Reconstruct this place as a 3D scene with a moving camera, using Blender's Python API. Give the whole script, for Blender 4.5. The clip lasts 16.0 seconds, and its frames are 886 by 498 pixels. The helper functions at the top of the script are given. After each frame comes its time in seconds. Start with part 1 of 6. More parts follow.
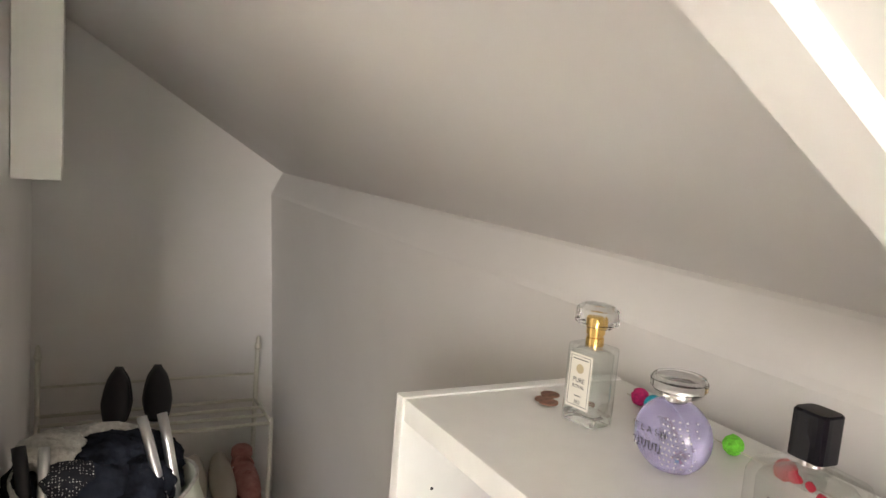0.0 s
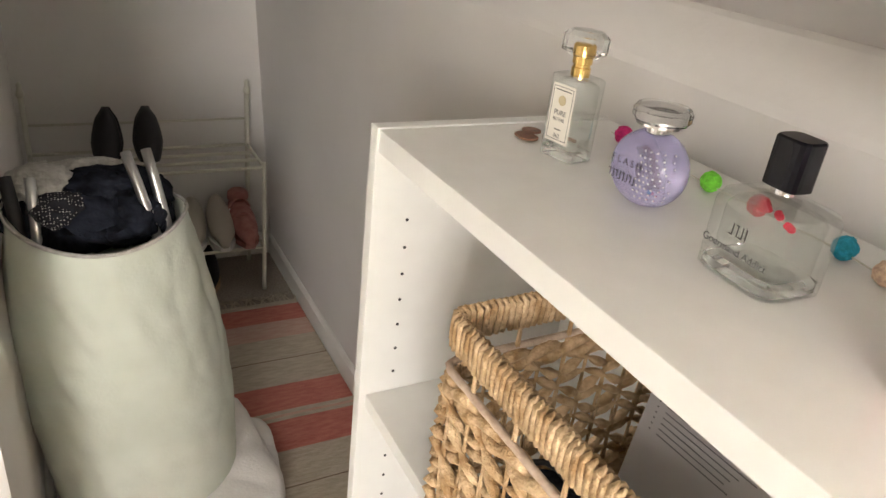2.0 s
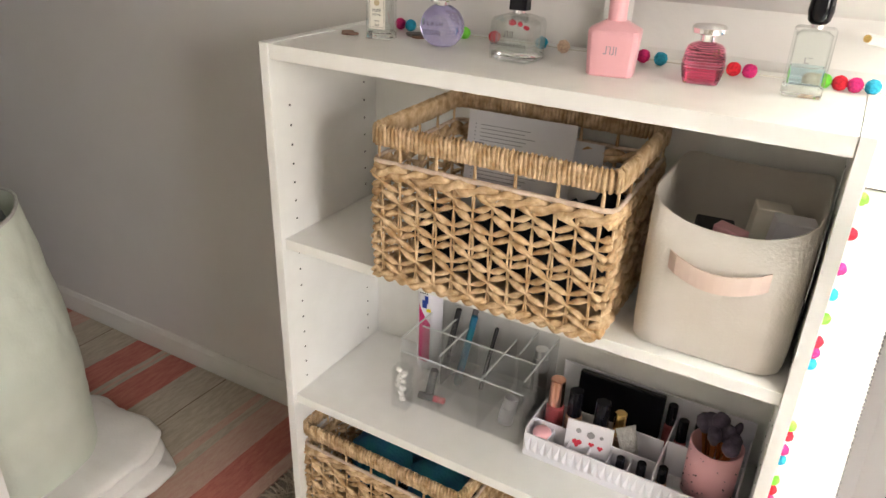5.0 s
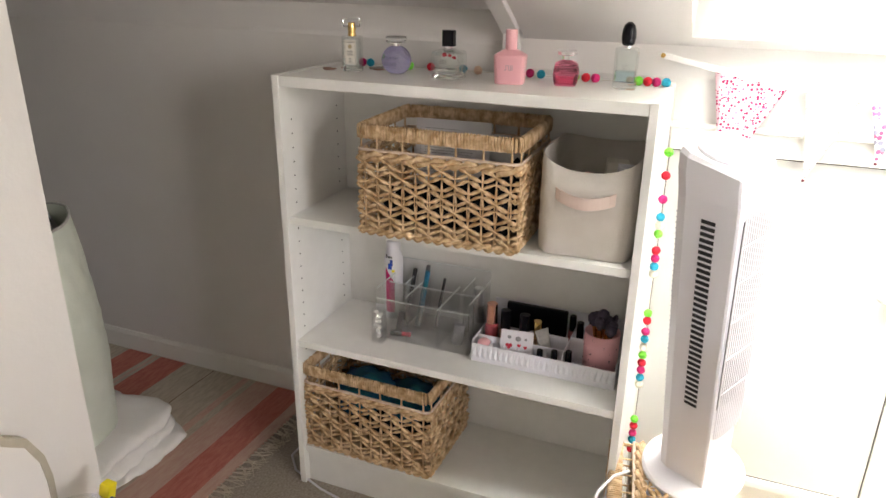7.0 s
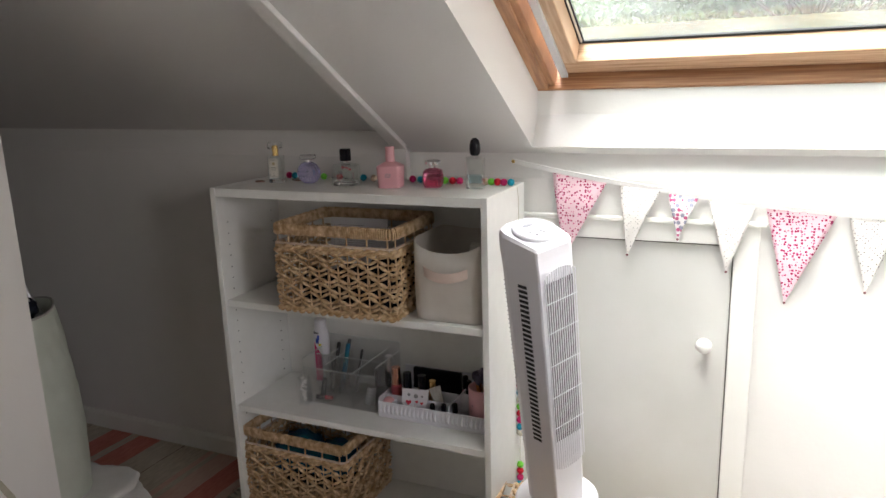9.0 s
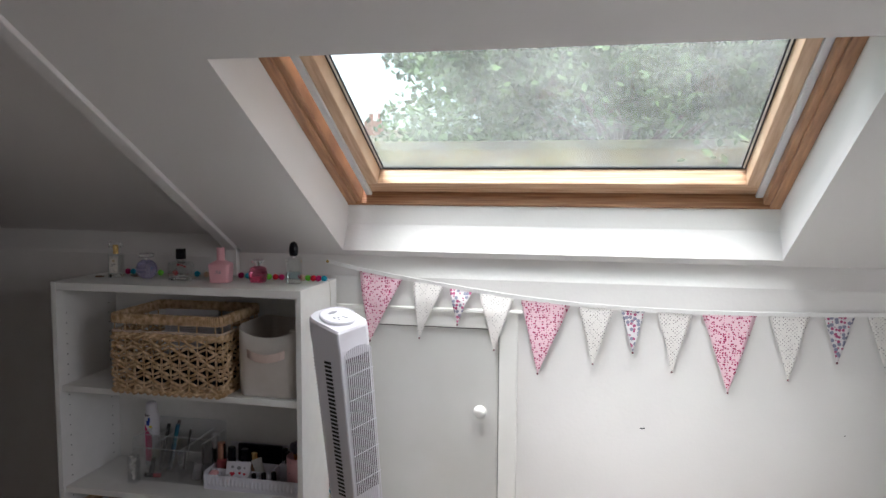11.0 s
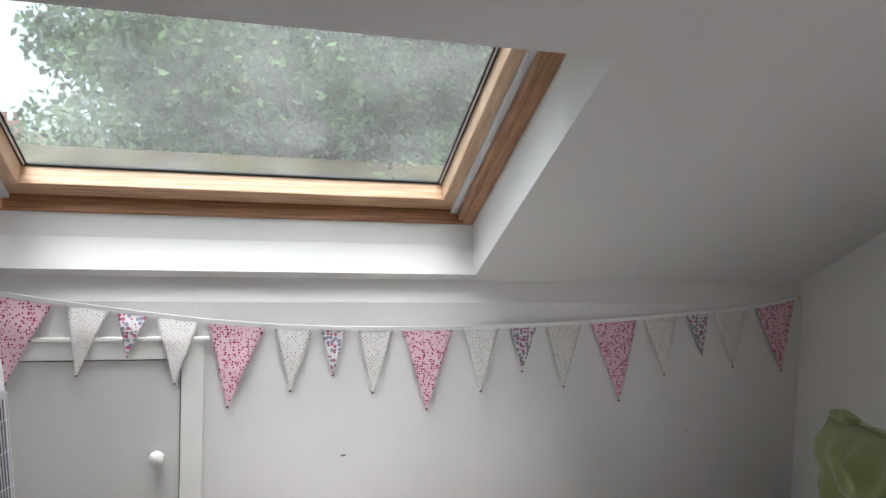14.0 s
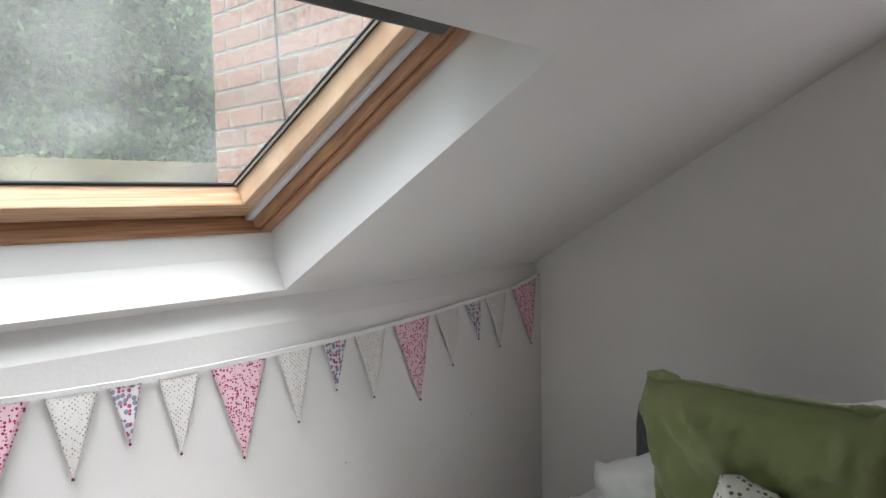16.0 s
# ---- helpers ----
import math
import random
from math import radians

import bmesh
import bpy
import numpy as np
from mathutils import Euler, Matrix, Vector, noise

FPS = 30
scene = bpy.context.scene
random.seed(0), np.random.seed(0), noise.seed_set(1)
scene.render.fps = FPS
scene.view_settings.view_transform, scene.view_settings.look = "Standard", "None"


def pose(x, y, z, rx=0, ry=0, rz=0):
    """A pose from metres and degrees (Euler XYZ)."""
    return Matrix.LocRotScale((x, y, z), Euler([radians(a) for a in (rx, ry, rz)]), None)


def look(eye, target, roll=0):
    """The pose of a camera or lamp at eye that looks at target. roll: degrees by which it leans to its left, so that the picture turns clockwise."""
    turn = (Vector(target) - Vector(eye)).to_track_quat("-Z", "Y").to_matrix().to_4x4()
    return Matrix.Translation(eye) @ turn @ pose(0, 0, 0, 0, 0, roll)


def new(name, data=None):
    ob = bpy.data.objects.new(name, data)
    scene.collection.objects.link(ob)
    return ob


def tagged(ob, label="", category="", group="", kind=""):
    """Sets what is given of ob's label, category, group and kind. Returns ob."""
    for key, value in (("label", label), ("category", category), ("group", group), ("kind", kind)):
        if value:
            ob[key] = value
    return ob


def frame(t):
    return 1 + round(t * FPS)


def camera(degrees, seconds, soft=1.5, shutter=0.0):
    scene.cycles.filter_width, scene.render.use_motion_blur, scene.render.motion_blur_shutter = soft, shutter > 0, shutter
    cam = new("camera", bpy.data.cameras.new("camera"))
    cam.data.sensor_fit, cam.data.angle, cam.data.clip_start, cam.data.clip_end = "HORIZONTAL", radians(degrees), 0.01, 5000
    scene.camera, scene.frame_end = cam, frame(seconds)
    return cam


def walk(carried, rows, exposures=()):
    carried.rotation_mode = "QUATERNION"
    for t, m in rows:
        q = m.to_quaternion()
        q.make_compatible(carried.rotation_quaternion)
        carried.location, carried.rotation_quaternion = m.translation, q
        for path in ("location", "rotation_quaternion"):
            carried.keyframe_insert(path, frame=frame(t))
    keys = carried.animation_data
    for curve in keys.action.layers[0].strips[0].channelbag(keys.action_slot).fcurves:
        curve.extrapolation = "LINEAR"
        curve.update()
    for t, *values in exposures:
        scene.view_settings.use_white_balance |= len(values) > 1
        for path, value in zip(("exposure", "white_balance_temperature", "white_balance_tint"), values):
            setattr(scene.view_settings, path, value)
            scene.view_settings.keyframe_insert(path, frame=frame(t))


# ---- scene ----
cam = camera(63.8, 16.0)
PATH = [
    (0, (-0.295, 0.175, 1.295), (0.64, 1.926, 1.046), 4.8),
    (0.5, (-0.276, 0.187, 1.28), (0.622, 1.92, 0.843), 5.4),
    (1, (-0.266, 0.19, 1.277), (0.631, 1.868, 0.663), 5.8),
    (1.5, (-0.259, 0.191, 1.276), (0.64, 1.821, 0.545), 5.4),
    (2, (-0.262, 0.183, 1.264), (0.638, 1.732, 0.376), 6.9),
    (2.5, (-0.269, 0.174, 1.259), (0.637, 1.647, 0.253), 9.0),
    (3, (-0.304, 0.153, 1.249), (0.628, 1.565, 0.182), 9.2),
    (3.5, (-0.393, 0.143, 1.249), (0.694, 1.46, 0.207), 6.8),
    (4, (-0.556, 0.155, 1.241), (0.727, 1.319, 0.241), 2.0),
    (4.5, (-0.653, 0.122, 1.249), (0.795, 1.131, 0.308), 0.6),
    (5, (-0.789, 0.036, 1.254), (0.777, 0.915, 0.373), 2.0),
    (7.3, (-1.31, -0.147, 1.269), (0.428, 0.547, 0.564), 0.1),
    (7.5, (-1.316, -0.169, 1.261), (0.433, 0.517, 0.575), -0.3),
    (8, (-1.33, -0.284, 1.286), (0.451, 0.398, 0.683), -1.4),
    (8.2, (-1.346, -0.357, 1.299), (0.421, 0.399, 0.745), -0.5),
    (10.3, (-1.781, -0.703, 1.327), (0.097, -0.06, 1.086), -0.5),
    (10.5, (-1.802, -0.728, 1.341), (0.103, -0.162, 1.117), -0.2),
    (11, (-1.827, -0.787, 1.348), (0.123, -0.376, 1.175), 0.3),
    (11.5, (-1.836, -0.822, 1.354), (0.142, -0.558, 1.221), -0.1),
    (12, (-1.837, -0.858, 1.357), (0.158, -0.79, 1.246), 0.6),
    (12.5, (-1.856, -0.87, 1.323), (0.134, -1.044, 1.241), 0.9),
    (13, (-1.866, -0.875, 1.329), (0.104, -1.21, 1.244), 1.7),
    (13.5, (-1.817, -0.843, 1.324), (0.121, -1.328, 1.239), 2.8),
    (14, (-1.647, -0.72, 1.321), (0.291, -1.206, 1.221), 2.0),
    (14.5, (-1.476, -0.582, 1.352), (0.413, -1.232, 1.267), 0.6),
    (14.6, (-1.417, -0.578, 1.348), (0.455, -1.275, 1.252), 1.6),
    (15, (-1.372, -0.418, 1.365), (0.321, -1.478, 1.288), -1.3),
    (15.5, (-1.298, -0.331, 1.324), (0.24, -1.603, 1.186), 0.9),
    (16, (-1.164, -0.277, 1.354), (0.176, -1.757, 1.226), -1.1),
]
EXPOSURES = [(0.0, 4.75, 6950, 12), (1.5, 4.7, 7050, 12), (3.0, 4.6, 7100, 12), (3.7, 4.5, 7000, 12), (5.0, 4.4, 6950, 12), (7.5, 3.6, 6800, 14), (8.2, 3.1, 6750, 14), (10.3, 2.15, 6150, 16), (11.3, 1.82, 6150, 17), (12.5, 1.6, 6150, 17), (14.5, 1.5, 6150, 17), (16.0, 1.74, 6150, 17)]
walk(cam, [(t, look(eye, target, roll)) for t, eye, target, roll in PATH], EXPOSURES)

# ---- light ----
world = bpy.data.worlds.new("sky")
scene.world = world
world.use_nodes = True
wn = world.node_tree
sky = wn.nodes.new("ShaderNodeTexSky")
sky.sky_type = 'NISHITA'
sky.sun_disc = False
sky.sun_elevation, sky.sun_rotation = radians(81), radians(9)
sky.dust_density, sky.air_density = 4.0, 1.0
wn.nodes["Background"].inputs[1].default_value = 0.15
veil = wn.nodes.new("ShaderNodeHueSaturation")  # thin white cloud
veil.inputs["Saturation"].default_value = 0.45
wn.links.new(sky.outputs[0], veil.inputs["Color"])
wn.links.new(veil.outputs[0], wn.nodes["Background"].inputs[0])
sun = new("sun", bpy.data.lights.new("sun", "SUN"))
sun.data.energy, sun.data.angle, sun.data.color = 3.1, radians(60), (1.0, 0.99, 0.955)
sun.matrix_world = look((0.15, 0.9, 6.0), (0, 0, 0))


# ---- materials ----
def material(name, color, rough=0.6, color2=None, scale=20.0, detail=4.0, bump=0.0, bump_scale=200.0, metallic=0.0, stretch=(1, 1, 1), **more):
    m = bpy.data.materials.new(name)
    m.use_nodes = True
    nt = m.node_tree
    b = nt.nodes["Principled BSDF"]
    b.inputs["Base Color"].default_value = (*color, 1)
    b.inputs["Roughness"].default_value = rough
    b.inputs["Metallic"].default_value = metallic
    for k, v in more.items():
        b.inputs[k.replace("_", " ")].default_value = v
    tc = nt.nodes.new("ShaderNodeTexCoord")
    mp = nt.nodes.new("ShaderNodeMapping")
    mp.inputs["Scale"].default_value = stretch
    nt.links.new(tc.outputs["Object"], mp.inputs[0])
    if color2:
        n = nt.nodes.new("ShaderNodeTexNoise")
        n.inputs["Scale"].default_value, n.inputs["Detail"].default_value = scale, detail
        nt.links.new(mp.outputs[0], n.inputs["Vector"])
        r = nt.nodes.new("ShaderNodeValToRGB")
        r.color_ramp.elements[0].position, r.color_ramp.elements[1].position = 0.35, 0.68
        r.color_ramp.elements[0].color, r.color_ramp.elements[1].color = (*color, 1), (*color2, 1)
        nt.links.new(n.outputs[0], r.inputs[0])
        nt.links.new(r.outputs[0], b.inputs["Base Color"])
    if bump:
        n2 = nt.nodes.new("ShaderNodeTexNoise")
        n2.inputs["Scale"].default_value, n2.inputs["Detail"].default_value = bump_scale, 3
        nt.links.new(mp.outputs[0], n2.inputs["Vector"])
        bp = nt.nodes.new("ShaderNodeBump")
        bp.inputs["Strength"].default_value, bp.inputs["Distance"].default_value = bump, 0.004
        nt.links.new(n2.outputs[0], bp.inputs["Height"])
        nt.links.new(bp.outputs[0], b.inputs["Normal"])
    return m


WALL = material("wall_paint", (0.74, 0.72, 0.70), 0.75, (0.78, 0.76, 0.74), 3.0, bump=0.12, bump_scale=90)
# darker than the wall paint: part of the slope's shade is in this colour
CEIL = material("shade_toned_ceiling", (0.68, 0.655, 0.645), 0.8, (0.71, 0.685, 0.675), 2.0, bump=0.12, bump_scale=70)
REVEAL = material("reveal_paint", (0.86, 0.86, 0.82), 0.5, (0.89, 0.89, 0.85), 4.0, bump=0.1, bump_scale=80)
TRIM = material("white_gloss", (0.78, 0.77, 0.73), 0.35, (0.82, 0.81, 0.78), 6.0, bump=0.05)
LAMINATE = material("white_laminate", (0.80, 0.80, 0.78), 0.4, (0.83, 0.83, 0.81), 30.0, bump=0.03, bump_scale=300)
CARPET = material("carpet", (0.29, 0.25, 0.21), 0.95, (0.43, 0.38, 0.32), 160.0, bump=0.9, bump_scale=320)
PINE = material("pine", (0.27, 0.115, 0.05), 0.4, (0.48, 0.25, 0.125), 9.0, 8.0, bump=0.15, bump_scale=60, stretch=(22, .6, 22))
PINE_UP = material("pine_upright", (0.30, 0.14, 0.07), 0.4, (0.50, 0.27, 0.14), 6.0, 6.0, bump=0.1, bump_scale=40, stretch=(1.5, 14, 1.5))
PINE_PALE = material("pale_pine", (0.46, 0.26, 0.145), 0.4, (0.69, 0.47, 0.31), 9.0, 8.0, bump=0.15, bump_scale=60, stretch=(22, .6, 22))
PINE_PALE_UP = material("pale_pine_upright", (0.54, 0.34, 0.21), 0.4, (0.71, 0.51, 0.35), 6.0, 6.0, bump=0.1, bump_scale=40, stretch=(1.5, 16, 1.5))
STRAW = material("woven_grass", (0.45, 0.275, 0.13), 0.65, (0.80, 0.60, 0.385), 60.0, bump=0.6, bump_scale=400)
LEATHER = material("faux_leather", (0.56, 0.515, 0.465), 0.5, (0.64, 0.60, 0.56), 8.0, bump=0.15, bump_scale=250)
PALE_CORD = material("pale_cord", (0.56, 0.42, 0.32), 0.7, (0.70, 0.57, 0.47), 90.0, bump=0.4)
BAG = material("bag_fabric", (0.60, 0.64, 0.56), 0.7, (0.66, 0.70, 0.62), 9.0, bump=0.2, bump_scale=120)
WHITE_CLOTH = material("white_cotton", (0.80, 0.79, 0.77), 0.9, (0.84, 0.83, 0.82), 12.0, bump=0.3, bump_scale=150)
BLACK_CLOTH = material("black_cloth", (0.008, 0.009, 0.012), 1.0, (0.03, 0.035, 0.05), 18.0, bump=0.4, bump_scale=200, IOR=1.12)
GREEN_CLOTH = material("green_velvet", (0.185, 0.210, 0.085), 0.95, (0.235, 0.260, 0.115), 6.0, bump=0.35, bump_scale=250, Sheen_Weight=0.25, IOR=1.2)
GREY_CLOTH = material("grey_cloth", (0.10, 0.10, 0.11), 0.9, (0.14, 0.14, 0.15), 60.0, bump=0.3)
PLASTIC = material("white_plastic", (0.74, 0.73, 0.78), 0.3)
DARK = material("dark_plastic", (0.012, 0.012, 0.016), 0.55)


# ---- mesh helpers ----
def mesh_ob(name, bm, mat, smooth=False):
    me = bpy.data.meshes.new(name)
    bmesh.ops.recalc_face_normals(bm, faces=bm.faces)
    bm.to_mesh(me)
    bm.free()
    for m in (mat if isinstance(mat, (list, tuple)) else [mat]):
        me.materials.append(m)
    if smooth:
        for p in me.polygons:
            p.use_smooth = True
    return new(name, me)


def part(name, bm, mat, parent, label="", smooth=False, kind=""):
    ob = mesh_ob(name, bm, mat, smooth)
    ob.parent = parent
    return tagged(ob, label, kind=kind)


def empty(name, m, label, category, group=""):
    ob = new(name)
    ob.matrix_world = m
    ob.empty_display_size = 0.05
    return tagged(ob, label, category, group)


def add_box(bm, x0, x1, y0, y1, z0, z1, bevel=0.0, m=None, mi=0):
    r = bmesh.ops.create_cube(bm, size=1.0)
    vs = r["verts"]
    for v in vs:
        v.co = Vector((x0 + (v.co.x + .5) * (x1 - x0), y0 + (v.co.y + .5) * (y1 - y0), z0 + (v.co.z + .5) * (z1 - z0)))
    fs = list({f for v in vs for f in v.link_faces})
    for f in fs:
        f.material_index = mi
    if bevel:
        es = list({e for v in vs for e in v.link_edges})
        r = bmesh.ops.bevel(bm, geom=es, offset=bevel, segments=2, profile=0.5, affect='EDGES')
        vs = list({v for f in r["faces"] for v in f.verts} | {v for v in vs if v.is_valid})
    if m is not None:
        bmesh.ops.transform(bm, matrix=m, verts=vs)
    return vs


def box_bm(*a, **k):
    bm = bmesh.new()
    add_box(bm, *a, **k)
    return bm


def prism_bm(outline, axis, a, b):
    """A solid from an outline in two axes, run along the third from a to b."""
    bm = bmesh.new()
    put = {"x": lambda p, t: (t, p[0], p[1]), "y": lambda p, t: (p[0], t, p[1]), "z": lambda p, t: (p[0], p[1], t)}[axis]
    A = [bm.verts.new(put(p, a)) for p in outline]
    B = [bm.verts.new(put(p, b)) for p in outline]
    bm.faces.new(A), bm.faces.new(B[::-1])
    n = len(A)
    for i in range(n):
        bm.faces.new((A[i], B[i], B[(i + 1) % n], A[(i + 1) % n]))
    return bm


# ---- room ----
WX = 0.303            # knee wall
LX = 0.372            # knee wall of the closet
Y0, Y1 = -2.42, 2.55  # end walls
RIB = (0.341, 0.381)
C, Sn = math.cos(math.atan(0.574)), math.sin(math.atan(0.574))
N0 = 1.317 * C


def slope(s, y, n):
    """A point of the sloped ceiling: s up the slope, y along it, n outwards."""
    return Vector((-C * s + Sn * n, y, Sn * s + C * n))


def slope_bm(*boxes, bevel=0.0):
    bm = bmesh.new()
    m = Matrix(((-C, 0, Sn, 0), (0, 1, 0, 0), (Sn, 0, C, 0), (0, 0, 0, 1)))
    for s0, s1, y0, y1, n0, n1 in boxes:
        add_box(bm, s0, s1, y0, y1, n0, n1, bevel=bevel, m=m)
    return bm


FX0 = -3.4
tagged(mesh_ob("floor", box_bm(FX0, 0.6, Y0 - .2, Y1 + .2, -0.15, 0.0), CARPET), "worn grey-brown fitted carpet", "floor", kind="structure")
WS = (0.320, 1.228)
WY = (-1.305, -0.019)
TOPX, TOPZ = -1.80, 2.35
s_low, s_top = 0.240, 2.73
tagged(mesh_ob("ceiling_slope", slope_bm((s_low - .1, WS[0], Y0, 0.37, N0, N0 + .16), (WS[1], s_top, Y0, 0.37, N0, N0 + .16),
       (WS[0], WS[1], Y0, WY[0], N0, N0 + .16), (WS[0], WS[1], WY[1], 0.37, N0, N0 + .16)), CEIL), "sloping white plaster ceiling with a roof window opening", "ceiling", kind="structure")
LS, LI = 0.62, 1.417   # closet slope
bm = prism_bm([(0.45, LI - LS * .45), (TOPX, LI - LS * TOPX), (TOPX, LI - LS * TOPX + .2), (0.45, LI - LS * .45 + .2)], "y", 0.37, Y1 + .1)
for v in bm.verts:
    v.co.z += .008 * (v.co.y - 2.4)   # the closet ceiling falls a little towards the room
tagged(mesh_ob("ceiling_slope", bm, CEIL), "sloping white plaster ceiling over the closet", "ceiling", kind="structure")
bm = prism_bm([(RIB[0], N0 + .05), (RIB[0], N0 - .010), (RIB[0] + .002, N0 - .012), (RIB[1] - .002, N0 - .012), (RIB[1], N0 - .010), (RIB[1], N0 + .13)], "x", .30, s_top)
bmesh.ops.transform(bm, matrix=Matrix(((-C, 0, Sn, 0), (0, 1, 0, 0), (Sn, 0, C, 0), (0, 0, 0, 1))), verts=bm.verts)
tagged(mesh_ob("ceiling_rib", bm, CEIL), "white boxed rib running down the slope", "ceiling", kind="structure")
tagged(mesh_ob("wall_rib", box_bm(.280, .3035, RIB[0], RIB[1] - .002, .0, 1.166, bevel=.0015), WALL), "white boxed rib on the low wall", "wall", kind="structure")
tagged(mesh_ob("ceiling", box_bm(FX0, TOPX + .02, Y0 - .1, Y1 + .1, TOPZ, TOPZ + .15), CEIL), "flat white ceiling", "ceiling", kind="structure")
# knee walls with their ledges
tagged(mesh_ob("wall_east", prism_bm([(WX, 0), (WX, 1.068), (0.325, 1.1300), (0.345, 1.3), (0.6, 1.3), (0.6, 0)], "y", Y0, 0.36), WALL), "low white painted plaster wall under the slope", "wall", kind="structure")
bm = prism_bm([(LX, 0), (.308, 1.118), (.307, 1.130), (.310, 1.140), (0.338, 1.198), (0.345, 1.205), (0.352, 1.4), (0.6, 1.4), (0.6, 0)], "y", 0.36, Y1)
for v in bm.verts:
    v.co.z += .008 * (v.co.y - 2.4) * (v.co.z > 1)
tagged(mesh_ob("wall_east", bm, WALL), "low white painted plaster wall in the closet", "wall", kind="structure")
# the gable opening is made up, out of view, to let the lamp in
bm = bmesh.new()
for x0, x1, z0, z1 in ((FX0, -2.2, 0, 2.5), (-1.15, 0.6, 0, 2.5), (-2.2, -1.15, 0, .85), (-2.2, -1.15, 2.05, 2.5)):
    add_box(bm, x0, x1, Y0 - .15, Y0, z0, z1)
tagged(mesh_ob("wall_south", bm, WALL), "white painted plaster gable wall with an added opening out of view", "wall", kind="structure")
tagged(mesh_ob("wall_north", box_bm(-0.6, 0.6, Y1, Y1 + .15, 0, 2.5), WALL), "white painted wall at the closet end", "wall", kind="structure")
tagged(mesh_ob("wall_closet", box_bm(FX0, -0.386, 1.052, Y1, 0, 2.5), WALL), "white painted partition wall", "wall", kind="structure")
tagged(mesh_ob("wall_west", box_bm(FX0 - .15, FX0, Y0, 1.2, 0, 2.5), WALL), "white painted plaster wall", "wall", kind="structure")
# added area lamp in that opening, brightens the closet and low wall
fill_lamp = new("daylight", bpy.data.lights.new("daylight", "AREA"))
fill_lamp.data.shape, fill_lamp.data.size, fill_lamp.data.size_y = "RECTANGLE", 1.0, 1.15
fill_lamp.data.energy, fill_lamp.data.color = 2.55, (1.0, 0.945, 0.88)
fill_lamp.matrix_world = look((-1.675, Y0 - .10, 1.45), (-1.2, 0, 1.15))


# ---- roof window ----
FR, SA = (N0 + .139, N0 + .205), (N0 + .19, N0 + .2525)
fy0, fy1, fs0, fs1 = -1.312, -0.012, 0.290, 1.262
frame_w = 0.052


def ring(s0, s1, y0, y1, w, n0, n1):
    return (s0, s0 + w, y0, y1, n0, n1), (s1 - w, s1, y0, y1, n0, n1), (s0 + w, s1 - w, y0, y0 + w, n0, n1), (s0 + w, s1 - w, y1 - w, y1, n0, n1)


tagged(win := new("window_1"), "pine roof window with misted double glazing", "window", kind="structure")
for i, (nm, w, y0, y1, s0, s1, nn) in enumerate((("outer_frame", frame_w, fy0, fy1, fs0, fs1, FR), ("sash", 0.045, -1.252, -0.083, 0.354, 1.215, SA))):
    a, b, c, d = ring(s0, s1, y0, y1, w, nn[0] + (.009 if nm == "outer_frame" else 0), nn[1])
    if nm == "outer_frame":
        a = (s0, s0 + .062, *a[2:])
        c, d = (c[:4] + (c[4] + .010, c[5])), (d[:4] + (d[4] + .010, d[5]))   # the side members stand a little higher
    if nm == "sash":
        a = (s0, s0 + .055, *a[2:])
    for q, bx in enumerate((a, b, c, d)):
        part(nm, slope_bm(bx, bevel=.003), ((PINE, PINE_UP), (PINE_PALE, PINE_PALE_UP))[i][q > 1], win)
    if nm == "sash":
        # the lip lies in shadow; the darker pine supplies that shade
        part("sash_lip", slope_bm((s0 - .009, s0 - .0005, y0 + .002, y1 - .002, nn[0] + .010, nn[1] - .01), bevel=.0015), PINE, win, "pine lip under the sash, darkened for its shade")
    else:
        for q, bx in enumerate(((s0, s0 + .047, y0, y1, FR[0], FR[0] + .0085), (s1 - .03, s1, y0, y1, FR[0], FR[0] + .0085), (s0 + .047, s1 - .03, y0, y0 + .036, FR[0] + .010, FR[0] + .0185), (s0 + .047, s1 - .03, y1 - .036, y1, FR[0] + .010, FR[0] + .0185))):
            part("frame_bead", slope_bm(bx, bevel=.0018), (PINE, PINE_UP)[q > 1], win)
GLASS = bpy.data.materials.new("misted_glass")
GLASS.use_nodes = True
g = GLASS.node_tree
g.nodes.remove(g.nodes["Principled BSDF"])
tr, df, gl, mx, mx2 = (g.nodes.new("ShaderNode" + k) for k in ("BsdfTransparent", "BsdfTranslucent", "BsdfGlossy", "MixShader", "MixShader"))
tr.inputs[0].default_value = (0.83, 0.93, 0.86, 1)
gc, gn, gr_ = (g.nodes.new("ShaderNode" + k) for k in ("TexCoord", "TexNoise", "MapRange"))
gn.inputs["Scale"].default_value, gn.inputs["Detail"].default_value = 5.0, 8.0
gr_.inputs["From Min"].default_value, gr_.inputs["From Max"].default_value = 0.35, 0.75
gr_.inputs["To Min"].default_value, gr_.inputs["To Max"].default_value = 0.028, 0.074
g.links.new(gc.outputs["Object"], gn.inputs["Vector"]), g.links.new(gn.outputs[0], gr_.inputs["Value"])
g.links.new(gr_.outputs[0], mx.inputs[0])
mx.inputs[0].default_value = 0.02
gl.inputs["Roughness"].default_value = 0.02
mx2.inputs[0].default_value = 0.05
g.links.new(tr.outputs[0], mx.inputs[1]), g.links.new(df.outputs[0], mx.inputs[2])
g.links.new(mx.outputs[0], mx2.inputs[1]), g.links.new(gl.outputs[0], mx2.inputs[2])
g.links.new(mx2.outputs[0], g.nodes["Material Output"].inputs[0])
part("pane", slope_bm((0.39, 1.17, -1.215, -0.12, N0 + .248, N0 + .252)), GLASS, win).visible_shadow = False
